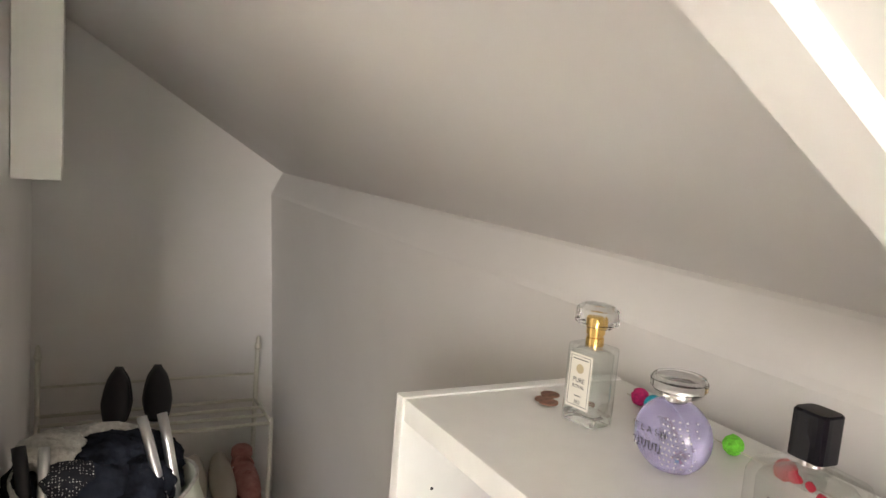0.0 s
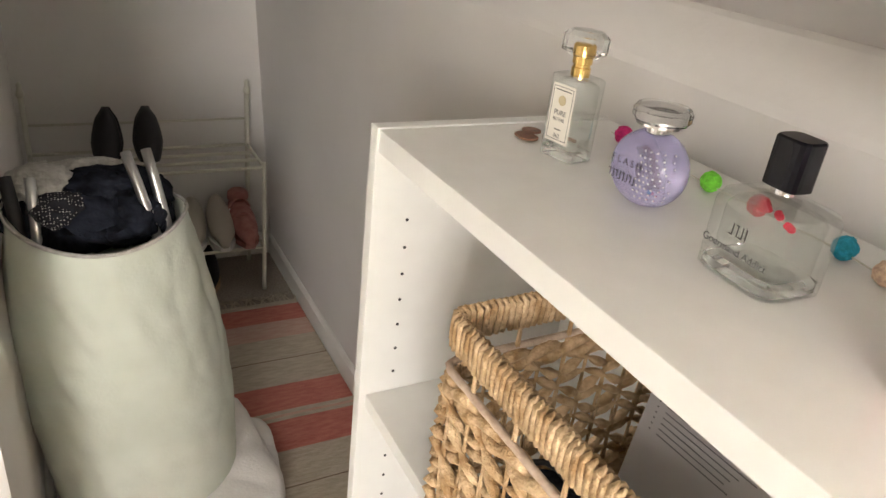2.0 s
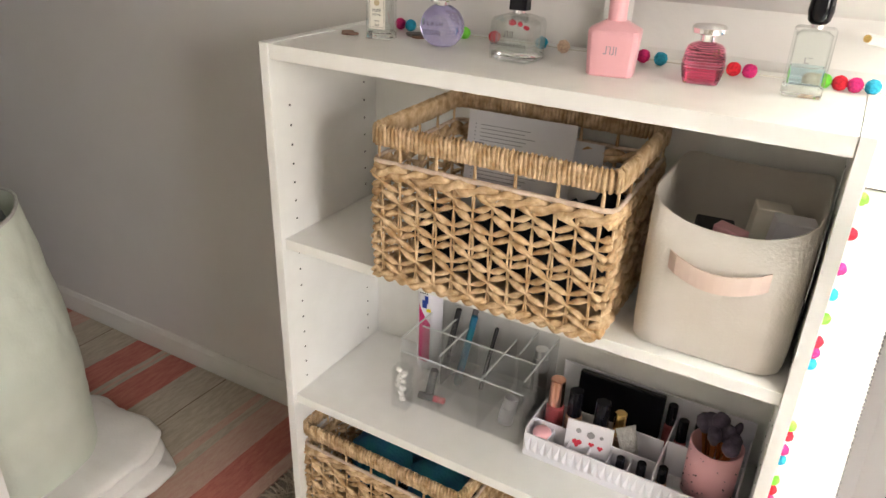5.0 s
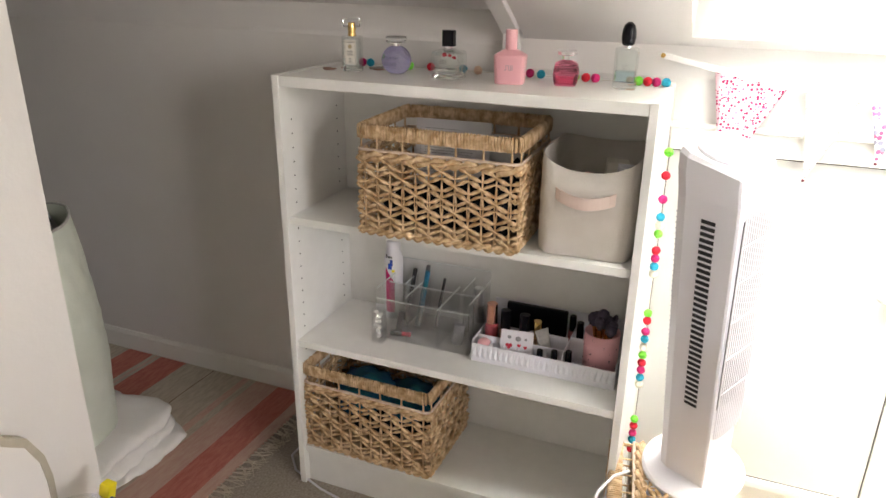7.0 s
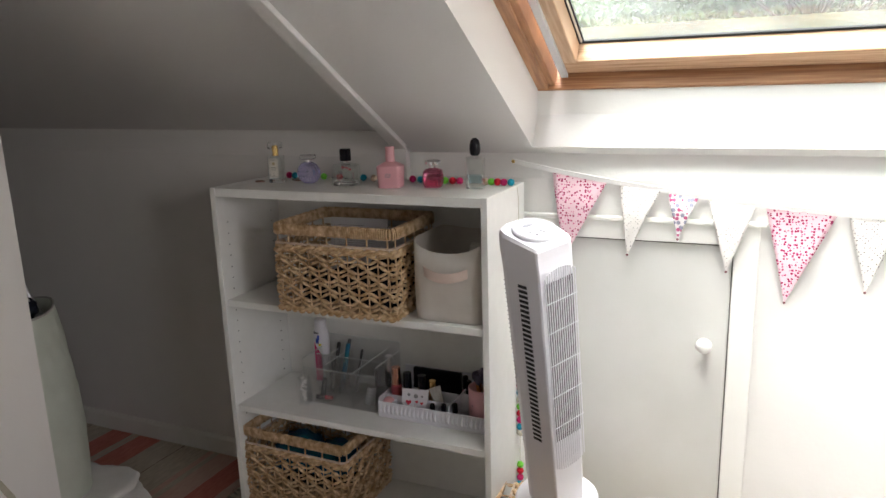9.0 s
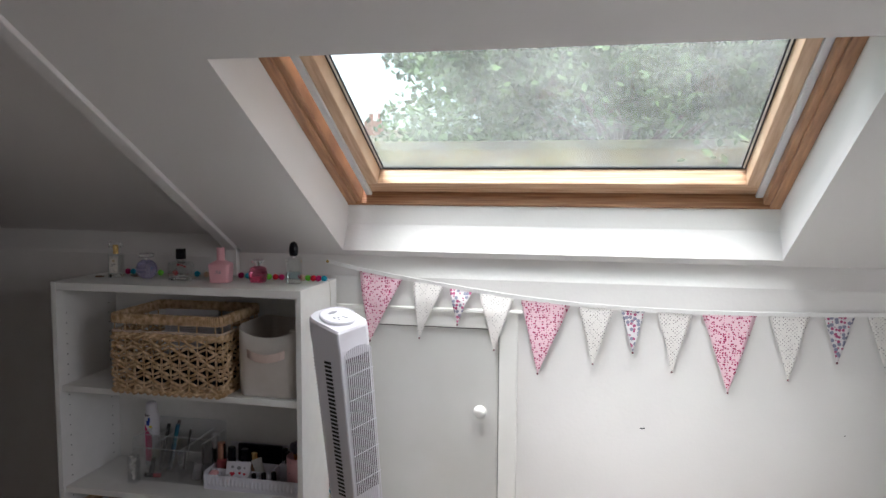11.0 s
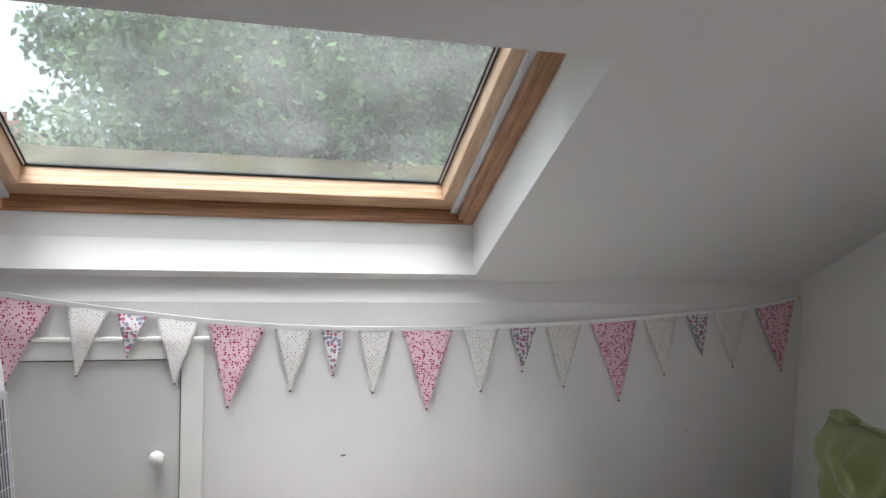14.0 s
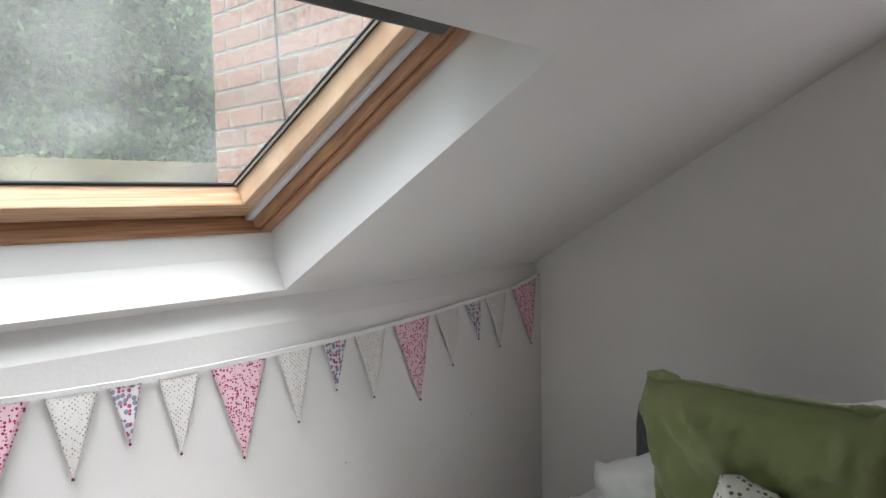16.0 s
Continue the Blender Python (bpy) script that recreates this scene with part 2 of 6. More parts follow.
tagged(mesh_ob("roof", slope_bm((-1.0, 0.30, -6, 6, N0 + .17, N0 + .30), (1.25, 3.5, -6, 6, N0 + .17, N0 + .30), (0.30, 1.25, -6, -1.30, N0 + .17, N0 + .30), (0.30, 1.25, -0.035, 6, N0 + .17, N0 + .30)), GREY_CLOTH), "grey roof slope", "roof", kind="structure")

# ---- bookcase ----
bc = empty("bookcase", pose(0, 0, 0), "white laminate bookcase with adjustable shelves", "bookcase")
for y0, y1 in ((0, .016), (.784, .8)):
    part("side_panel", box_bm(0, .28, y0, y1, 0, 1.06, bevel=.0008), LAMINATE, bc)
part("top", box_bm(.002, .28, .0165, .7835, 1.036, 1.0585, bevel=.0008), LAMINATE, bc)
for z in (.742, .424, .115):
    part("shelf", box_bm(.008, .272, .0165, .7835, z - .018, z, bevel=.0008), LAMINATE, bc)
part("back_panel", box_bm(.273, .277, .0165, .7835, .09, 1.035), LAMINATE, bc)
part("plinth", box_bm(.02, .035, .0165, .7835, 0, .0965), LAMINATE, bc)


# ---- shapes ----
def tube(bm, pts, r, sides=6, flat=1.0, closed=False, up=(0, 0, 1), ends=True):
    """A tube along pts; r: radius, or one a point; flat: how far it is squeezed along up."""
    pts = [Vector(p) for p in pts]
    n = len(pts)
    rad = r if isinstance(r, (list, tuple)) else [r] * n
    rings = []
    for i, p in enumerate(pts):
        a = pts[(i - 1) % n] if closed or i else pts[i]
        b = pts[(i + 1) % n] if closed or i < n - 1 else pts[i]
        t = (b - a).normalized()
        u = Vector(up)
        if abs(t.dot(u)) > 0.95:
            u = Vector((1, 0, 0)) if abs(t.x) < .9 else Vector((0, 1, 0))
        s = t.cross(u).normalized()
        w = s.cross(t).normalized()
        rings.append([bm.verts.new(p + s * math.cos(k * math.tau / sides) * rad[i] + w * math.sin(k * math.tau / sides) * rad[i] * flat) for k in range(sides)])
    for i in range(n if closed else n - 1):
        A, B = rings[i], rings[(i + 1) % n]
        for k in range(sides):
            bm.faces.new((A[k], A[(k + 1) % sides], B[(k + 1) % sides], B[k]))
    if ends and not closed:
        bm.faces.new(rings[0][::-1]), bm.faces.new(rings[-1])
    return bm


def lathe(profile, seg=32, m=None, bm=None):
    """A turned body from (radius, height) pairs."""
    bm = bm or bmesh.new()
    rings = []
    for r, z in profile:
        rings.append([bm.verts.new((m or Matrix()) @ Vector((r * math.cos(k * math.tau / seg), r * math.sin(k * math.tau / seg), z))) for k in range(seg)])
    for A, B in zip(rings, rings[1:]):
        for k in range(seg):
            bm.faces.new((A[k], A[(k + 1) % seg], B[(k + 1) % seg], B[k]))
    bm.faces.new(rings[0][::-1]), bm.faces.new(rings[-1])
    return bm


def loft(sections, seg=32, power=6.0, bm=None, m=None):
    """A body of rounded-square sections (half x, half y, height[, power])."""
    bm = bm or bmesh.new()
    rings = []
    for sec in sections:
        hx, hy, z = sec[:3]
        pw = sec[3] if len(sec) > 3 else power
        ring_ = []
        for k in range(seg):
            a = (k + .5) * math.tau / seg
            c, s = math.cos(a), math.sin(a)
            q = (abs(c) ** pw + abs(s) ** pw) ** (-1 / pw)
            ring_.append(bm.verts.new((m or Matrix()) @ Vector((hx * c * q, hy * s * q, z))))
        rings.append(ring_)
    for A, B in zip(rings, rings[1:]):
        for k in range(seg):
            bm.faces.new((A[k], A[(k + 1) % seg], B[(k + 1) % seg], B[k]))
    bm.faces.new(rings[0][::-1]), bm.faces.new(rings[-1])
    return bm


def ball(bm, c, r, sub=2, squash=(1, 1, 1), rough=0.0, freq=8.0, m=None):
    vs = bmesh.ops.create_icosphere(bm, subdivisions=sub, radius=1)["verts"]
    for v in vs:
        k = 1 + rough * noise.noise(Vector(v.co) * freq + Vector(c) * 31)
        v.co = Vector((v.co.x * squash[0] * r * k, v.co.y * squash[1] * r * k, v.co.z * squash[2] * r * k))
    bmesh.ops.transform(bm, matrix=Matrix.Translation(c) @ (m or Matrix()), verts=vs)
    return bm


def cushion_bm(w, h, t, seg=22, wrinkle=.012, seed=0.0):
    """A stuffed cushion standing in x-z, w wide and h high, with pinched corners."""
    bm = bmesh.new()
    grid = {}
    for side in (-1, 1):
        for i in range(seg + 1):
            for j in range(seg + 1):
                u, v = 2 * i / seg - 1, 2 * j / seg - 1
                edge = (1 - u ** 4) * (1 - v ** 4)
                ear = max(0, u * u * v * v - .45) ** 1.2
                if edge < 1e-9 and side == 1:
                    continue
                pinch = 1 - .075 * (1 - abs(u) ** 2) * abs(v) ** 3, 1 - .06 * (1 - abs(v) ** 2) * abs(u) ** 3
                n = noise.noise(Vector((u * 2.2, v * 2.2, seed + side))) * 1.3 + noise.noise(Vector((u * 7, v * 2, seed + 5 * side))) * 1.1 + abs(noise.noise(Vector((u * 5 + v, v * 3, seed + 9)))) * 1.6 + abs(noise.noise(Vector((u * 9 - v * 3, v * 3, seed + 4)))) * 1.0
                y = side * t / 2 * edge ** .42 + n * wrinkle * edge ** .3
                blunt = 1 - .11 * (u * u * v * v) ** 2
                grid[i, j, side] = bm.verts.new((u * w / 2 * pinch[1] * blunt, y + .05 * ear * math.sin(u * 9 + v * 7 + seed), h / 2 + v * h / 2 * pinch[0] * blunt + .10 * max(0, u * u * v * v - .6) * max(0, v) * (.6 + .4 * math.sin(seed + u))))
    g_ = lambda i, j, s: grid.get((i, j, s)) or grid[i, j, -1]
    for side in (-1, 1):
        for i in range(seg):
            for j in range(seg):
                q = [g_(i, j, side), g_(i + 1, j, side), g_(i + 1, j + 1, side), g_(i, j + 1, side)]
                if len({id(x) for x in q}) == 4:
                    try:
                        bm.faces.new(q if side < 0 else q[::-1])
                    except ValueError:
                        pass
    return bm


def lettering(text, size, m, mat, parent, name="lettering"):
    cu = bpy.data.curves.new("letters", "FONT")
    cu.body, cu.size, cu.align_x, cu.extrude = text, size, "CENTER", 0.00008
    ob = bpy.data.objects.new("letters", cu)
    me = bpy.data.meshes.new_from_object(ob)
    bpy.data.objects.remove(ob)
    me.materials.clear()
    me.materials.append(mat)
    o = new(name, me)
    o.parent = parent
    o.matrix_basis = m
    return o


FACE = Matrix(((0, 0, -1, 0), (-1, 0, 0, 0), (0, 1, 0, 0), (0, 0, 0, 1)))  # writing that faces -x, reading towards -y

# ---- more materials ----


def glass(name, color, rough=0.02, ior=1.45):
    m = material(name, color, rough)
    m.node_tree.nodes["Principled BSDF"].inputs["Transmission Weight"].default_value = 1.0
    m.node_tree.nodes["Principled BSDF"].inputs["IOR"].default_value = ior
    return m


def dotted(name, base, dots, scale, size, dots2=None, rough=0.9, flat=(1, 1, 1)):
    """Cloth printed with small scattered spots."""
    m = material(name, base, rough, bump=0.25, bump_scale=300)
    nt = m.node_tree
    b = nt.nodes["Principled BSDF"]
    vo = nt.nodes.new("ShaderNodeTexVoronoi")
    vo.inputs["Scale"].default_value = scale
    vo.inputs["Randomness"].default_value = 0.12 if dots2 is None else 0.62
    tc = [n for n in nt.nodes if n.bl_idname == "ShaderNodeTexCoord"][0]
    fl_ = nt.nodes.new("ShaderNodeMapping")
    fl_.inputs["Rotation"].default_value = (radians(45), 0, 0) if dots2 is None else (0, 0, 0)
    fl_.inputs["Scale"].default_value = flat
    nt.links.new(tc.outputs["Object"], fl_.inputs[0])
    nt.links.new(fl_.outputs[0], vo.inputs["Vector"])
    lt = nt.nodes.new("ShaderNodeMath")
    lt.operation = "LESS_THAN"
    lt.inputs[1].default_value = size
    nt.links.new(vo.outputs["Distance"], lt.inputs[0])
    mx = nt.nodes.new("ShaderNodeMix")
    mx.data_type = "RGBA"
    mx.inputs[6].default_value, mx.inputs[7].default_value = (*base, 1), (*dots, 1)
    nt.links.new(lt.outputs[0], mx.inputs[0])
    if dots2:
        sp = nt.nodes.new("ShaderNodeSeparateColor")
        nt.links.new(vo.outputs["Color"], sp.inputs[0])
        gt = nt.nodes.new("ShaderNodeMath")
        gt.operation = "GREATER_THAN"
        gt.inputs[1].default_value = 0.5
        nt.links.new(sp.outputs[0], gt.inputs[0])
        m3 = nt.nodes.new("ShaderNodeMix")
        m3.data_type = "RGBA"
        m3.inputs[6].default_value, m3.inputs[7].default_value = (*dots, 1), (*dots2, 1)
        nt.links.new(gt.outputs[0], m3.inputs[0])
        nt.links.new(m3.outputs[2], mx.inputs[7])
    nt.links.new(mx.outputs[2], b.inputs["Base Color"])
    return m




def thin_glass(name, tint, gloss=0.9, power=0.16):
    """Thin-walled glass: clear face on, mirror-like towards its edges."""
    m = bpy.data.materials.new(name)
    m.use_nodes = True
    n = m.node_tree
    n.nodes.remove(n.nodes["Principled BSDF"])
    t, g_, x, lw = (n.nodes.new("ShaderNode" + k) for k in ("BsdfTransparent", "BsdfGlossy", "MixShader", "LayerWeight"))
    t.inputs[0].default_value, g_.inputs["Roughness"].default_value = (*tint, 1), 0.03
    lw.inputs[0].default_value = power
    n.links.new(lw.outputs["Facing"], x.inputs[0])
    n.links.new(t.outputs[0], x.inputs[1]), n.links.new(g_.outputs[0], x.inputs[2])
    n.links.new(x.outputs[0], n.nodes["Material Output"].inputs[0])
    return m


FLASK = thin_glass("flask_glass", (0.975, 0.99, 0.985), power=0.20)
THICKGLASS = glass("thick_glass", (0.97, 0.99, 0.985), 0.01, 1.45)
CLEAR = glass("clear_glass", (0.97, 0.985, 0.98), 0.01, 1.2)
ACRYLIC = bpy.data.materials.new("acrylic")
ACRYLIC.use_nodes = True
an = ACRYLIC.node_tree
an.nodes.remove(an.nodes["Principled BSDF"])
at_, ag, ad, am, am2 = (an.nodes.new("ShaderNode" + k) for k in ("BsdfTransparent", "BsdfGlossy", "BsdfDiffuse", "MixShader", "MixShader"))
at_.inputs[0].default_value = (0.985, 0.988, 0.99, 1)
ag.inputs["Roughness"].default_value = 0.05
am.inputs[0].default_value, am2.inputs[0].default_value = 0.05, 0.045
an.links.new(at_.outputs[0], am.inputs[1]), an.links.new(ag.outputs[0], am.inputs[2])
an.links.new(am.outputs[0], am2.inputs[1]), an.links.new(ad.outputs[0], am2.inputs[2])
an.links.new(am2.outputs[0], an.nodes["Material Output"].inputs[0])
EDGEGLASS = material("acrylic_edge", (0.62, 0.66, 0.66), .12)
LILAC = glass("lilac_glass", (0.60, 0.57, 0.86), 0.10)
LILAC.node_tree.nodes["Principled BSDF"].inputs["Transmission Weight"].default_value = 0.80
PINKGLASS = glass("pink_glass", (0.95, 0.32, 0.48), 0.04)
CHROME = material("chrome", (0.85, 0.85, 0.87), 0.08, metallic=1.0)
ALU = material("brushed_aluminium", (0.72, 0.73, 0.75), 0.3, metallic=1.0)
GOLD = material("gold_metal", (0.85, 0.58, 0.22), 0.18, metallic=1.0)
ROSEGOLD = material("rose_gold", (0.80, 0.42, 0.32), 0.2, metallic=1.0)
COPPER = material("copper_coin", (0.36, 0.18, 0.12), 0.5, (0.22, 0.12, 0.08), 120, metallic=0.6)
SILVER = material("silver_coin", (0.40, 0.37, 0.33), 0.45, (0.25, 0.22, 0.19), 120, metallic=0.7)
LABEL = material("label_paper", (0.76, 0.73, 0.66), 0.7)
PAPER = material("paper", (0.72, 0.71, 0.74), 0.8, (0.76, 0.75, 0.77), 8)
INK = material("ink", (0.03, 0.03, 0.035), 0.7)
GAPGREY = material("door_gap_shade", (0.10, 0.09, 0.085), 0.9)
PINRED = material("dark_red_pin", (0.12, 0.008, 0.02), 0.35)
GREYINK = material("grey_ink", (0.28, 0.28, 0.30), 0.8)
BLACKCAP = material("black_gloss_cap", (0.006, 0.006, 0.009), 0.10, IOR=1.3)
PINKPAINT = material("pink_lacquer", (0.80, 0.42, 0.46), 0.28, (0.82, 0.45, 0.49), 5)
REDCLOTH = material("red_print", (0.55, 0.03, 0.06), 0.8)
POM = {k: material("pompom_" + k, c, 0.95, tuple(min(1, q * 1.5 + .01) for q in c), 300, bump=0.9, bump_scale=700) for k, c in
       dict(green=(0.16, 0.62, 0.05), red=(0.62, 0.01, 0.03), magenta=(0.60, 0.02, 0.16), blue=(0.01, 0.34, 0.50), peach=(0.75, 0.52, 0.40), cream=(0.75, 0.68, 0.56)).items()}
PINKPRINT = dotted("pink_heart_cotton", (0.80, 0.56, 0.62), (0.36, 0.01, 0.09), 150.0, 0.44, (0.64, 0.16, 0.30), flat=(0.02, 1, 1))
DOTPRINT = dotted("dotted_cotton", (0.74, 0.71, 0.68), (0.22, 0.19, 0.19), 135.0, 0.31, flat=(0.02, 1, 1))
FLORAL = dotted("floral_cotton", (0.68, 0.65, 0.66), (0.40, 0.08, 0.18), 95.0, 0.50, (0.24, 0.24, 0.32), flat=(0.02, 1, 1))
SPOTCLOTH = dotted("spotted_cloth", (0.015, 0.017, 0.025), (0.6, 0.6, 0.6), 190.0, 0.25)
GREYKNIT = material("grey_knit", (0.42, 0.41, 0.39), 0.95, (0.55, 0.54, 0.52), 90, bump=0.8, bump_scale=240)
TEAL = material("teal_cloth", (0.01, 0.16, 0.20), 0.9, (0.01, 0.08, 0.22), 14, bump=0.4)
RUG_CREAM = material("rug_cream_weave", (0.44, 0.38, 0.30), 0.95, (0.56, 0.49, 0.40), 110, bump=0.8, bump_scale=320, stretch=(.25, 1, 1))
RUG_PINK = material("rug_pink_weave", (0.47, 0.14, 0.11), 0.95, (0.56, 0.21, 0.16), 110, bump=0.8, bump_scale=320, stretch=(.25, 1, 1))
RUG_ROSE = material("rug_pale_rose_weave", (0.55, 0.34, 0.28), 0.95, (0.60, 0.42, 0.34), 110, bump=0.8, bump_scale=320, stretch=(.25, 1, 1))
RUG_LINE = material("rug_brown_line", (0.22, 0.16, 0.12), 0.95)
METALWHITE = material("white_coated_wire", (0.62, 0.60, 0.52), 0.4)
SHOEPINK = material("rose_shoe_leather", (0.36, 0.13, 0.11), 0.7, (0.45, 0.20, 0.17), 40)
SHOECREAM = material("cream_shoe_leather", (0.46, 0.42, 0.36), 0.6)
CORK = material("cork_sole", (0.40, 0.27, 0.16), 0.8, (0.5, 0.36, 0.22), 150)
BRISTLE = material("dark_bristles", (0.045, 0.035, 0.055), 0.9, (0.10, 0.08, 0.12), 60)
SKINTONE = material("beige_liquid", (0.38, 0.22, 0.14), 0.3)
DARKPINK = material("rose_liquid", (0.30, 0.055, 0.065), 0.3)
FROST = material("frosted_white_plastic", (0.74, 0.74, 0.80), 0.35)
TAUPE = material("taupe_edge", (0.40, 0.37, 0.29), 0.7, (0.46, 0.42, 0.34), 30)
PACKBLUE = material("blue_packet", (0.01, 0.05, 0.35), 0.3)
PACKYELLOW = material("yellow_packet", (0.75, 0.62, 0.02), 0.35)


# ---- baskets ----
def twist_band(bm, path, normal_of, v0, amp, period, r, flat, count=2, start=0.0):
    """Strands twisted round each other along a closed path of (x, y); the band lies at height v0."""
    L = [0.0]
    for a, b in zip(path, path[1:] + path[:1]):
        L.append(L[-1] + (Vector(b) - Vector(a)).length)
    total = L[-1]
    n = max(8, round(total / period)) * 6
    per = total / (n / 6)
    for k in range(count):
        pts, rr = [], []
        for i in range(n):
            d = total * i / n
            j = max(q for q in range(len(path)) if L[q] <= d + 1e-9)
            f = (d - L[j]) / max(1e-9, L[j + 1] - L[j])
            p = Vector(path[j]).lerp(Vector(path[(j + 1) % len(path)]), f)
            nn = normal_of(p)
            ph = math.pi * d / per + k * math.pi + start
            wob = noise.noise(Vector((d * 30, v0 * 40, k * 7.0)))
            pts.append(Vector((p.x, p.y, v0 + amp * math.sin(ph) * (1 + .25 * wob))) + Vector((nn.x, nn.y, 0)) * (.0028 * math.cos(ph) + .0012 * wob))
            rr.append(r * (0.62 + .5 * abs(math.sin(ph)) + .18 * wob))
        tube(bm, pts, rr, sides=6, flat=flat, closed=True)


def basket(m, L, W, H, label, group, rows=6):
    """A rectangular basket of twisted water hyacinth, L along y, W along x, with open handle slots under a wrapped rim."""
    top = empty("basket", m, label, "basket", group)
    hx, hy, rc = W / 2, L / 2, .012
    path = []
    for cx, cy, a0 in ((hx - rc, hy - rc, 0), (-hx + rc, hy - rc, 90), (-hx + rc, -hy + rc, 180), (hx - rc, -hy + rc, 270)):
        for a in (0, 45, 90):
            path.append((cx + rc * math.cos(radians(a0 + a)), cy + rc * math.sin(radians(a0 + a))))

    def nrm(p):
        x = math.copysign(1, p.x) if abs(p.x) > hx - rc - .001 else 0
        y = math.copysign(1, p.y) if abs(p.y) > hy - rc - .001 else 0
        return Vector((x, y)).normalized() if x or y else Vector((1, 0))
    z_rim, z_braid = H - .012, H - .062
    # flat rim wrapped in split strands
    bm = bmesh.new()
    pl = [Vector((*p, 0)) for p in path]
    cum = [0.0]
    for a, b in zip(pl, pl[1:] + pl[:1]):
        cum.append(cum[-1] + (b - a).length)
    n = int(cum[-1] / .0063)
    rnd = random.Random(int(L * 1000 + H * 77))
    for i in range(n):
        d = cum[-1] * i / n
        j = max(q for q in range(len(pl)) if cum[q] <= d + 1e-9)
        nx = pl[(j + 1) % len(pl)]
        f = (d - cum[j]) / max(1e-9, cum[j + 1] - cum[j])
        p = pl[j].lerp(nx, f)
        t = (nx - pl[j]).normalized()
        o = Vector((t.y, -t.x, 0))
        lean = rnd.uniform(-.0006, .0014)
        hh, ww = .0135 + rnd.uniform(-.0006, .0006), .0042 + rnd.uniform(-.0003, .0006)
        pts = [p + o * ww + t * lean + Vector((0, 0, z_rim - hh)), p + o * (ww + .0006) + Vector((0, 0, z_rim)), p + o * ww - t * lean + Vector((0, 0, z_rim + hh - .002)),
               p + Vector((0, 0, z_rim + hh)) - t * lean, p - o * ww - t * lean + Vector((0, 0, z_rim + hh - .002)), p - o * (ww + .0006) + Vector((0, 0, z_rim)), p - o * ww + t * lean + Vector((0, 0, z_rim - hh))]
        tube(bm, pts, rnd.uniform(.0031, .0040), sides=5, flat=.6, closed=True, up=o)
    part("rim", bm, STRAW, top, smooth=True)
    # posts
    bm = bmesh.new()
    k = 0
    per = 2 * (L + W)
    step = .028
    for side in range(4):
        ln = L if side % 2 == 0 else W
        cnt = round(ln / step)
        for i in range(cnt):
            u = -ln / 2 + ln * (i + .5) / cnt
            x, y = ((hx, u), (u, hy), (-hx, u), (u, -hy))[side]
            jx = rnd.uniform(-.002, .002)
            inw = Vector((x, y, 0)).normalized() * .001
            zt = H - .02 if i % 2 == 0 else z_braid
            for s in (-1, 1):
                o = Vector((0, s * .0028, 0)) if side % 2 == 0 else Vector((s * .0028, 0, 0))
                tube(bm, [Vector((x + jx, y, .004)) + o, Vector((x, y, H * .35)) - o, Vector((x, y, z_braid)) + o * .6, Vector((x, y, zt))], .0019, sides=4, ends=False)
    part("upright", bm, STRAW, top, smooth=True, kind="stuff")
    # thin bound cord and the thick plait under the slots
    bm = bmesh.new()
    part("bound_cord", tube(bmesh.new(), [Vector((p[0] * 1.012, p[1] * 1.010, z_braid + .0125)) for p in path], .0036, closed=True), PALE_CORD, top, "pale paper-wrapped cord", smooth=True)
    twist_band(bm, path, nrm, z_braid, .006, .034, .0065, 1.0, 2)
    part("plait", bm, STRAW, top, smooth=True)
    # open weave of twisted strands
    bm = bmesh.new()
    zz0, zz1 = .014, z_braid - .016
    gap_ = (zz1 - zz0) / (rows - 1)
    for side in range(4):
        ln = L if side % 2 == 0 else W
        cnt = round(ln / step)
        out_ = (Vector((1, 0, 0)), Vector((0, 1, 0)), Vector((-1, 0, 0)), Vector((0, -1, 0)))[side]
        for r_ in range(rows):
            v = zz0 + gap_ * r_
            for k in (0, 1):
                pts, rr = [], []
                for i in range(cnt * 4 + 1):
                    u = i / 4
                    ph = math.pi / 2 * (u - .5 + (r_ % 2)) + k * math.pi
                    tri = math.asin(.97 * math.sin(ph)) / math.asin(.97)
                    wob = noise.noise(Vector((u * 2.3 + side * 9, r_ * 3.1, k * 7.0 + H * 9)))
                    w_ = min(.5, max(-.5, u / cnt - .5)) * ln
                    base_ = Vector((hx, w_, 0)) if side == 0 else Vector((w_, hy, 0)) if side == 1 else Vector((-hx, w_, 0)) if side == 2 else Vector((w_, -hy, 0))
                    pts.append(base_ + out_ * (.0030 * math.cos(ph) + .0012 * wob) + Vector((0, 0, v + gap_ * .46 * (.45 * tri + .55 * math.sin(ph)) * (1 + .12 * wob))))
                    rr.append((.0016 + .0046 * abs(math.sin(2 * ph))) * (1 + .35 * wob))
                tube(bm, pts, rr, sides=6, flat=.8, up=(0, 0, 1))
    part("weave", bm, STRAW, top, smooth=True, kind="stuff")
    bm = bmesh.new()
    twist_band(bm, path, nrm, .005, .004, .022, .006, 1.0, 2)
    part("foot_plait", bm, STRAW, top, smooth=True)
    part("base", box_bm(-hx + .003, hx - .003, -hy + .003, hy - .003, .001, .006), STRAW, top)
    return top


SH = .742
basket(pose(.118, .419, SH, 0, 0, 1), .345, .25, .232, "natural woven water hyacinth basket full of papers on a white shelf", "woven baskets")
basket(pose(.142, .607, .1155, 0, 0, -1), .345, .25, .235, "natural woven water hyacinth basket holding teal clothes on the bottom shelf", "woven baskets")

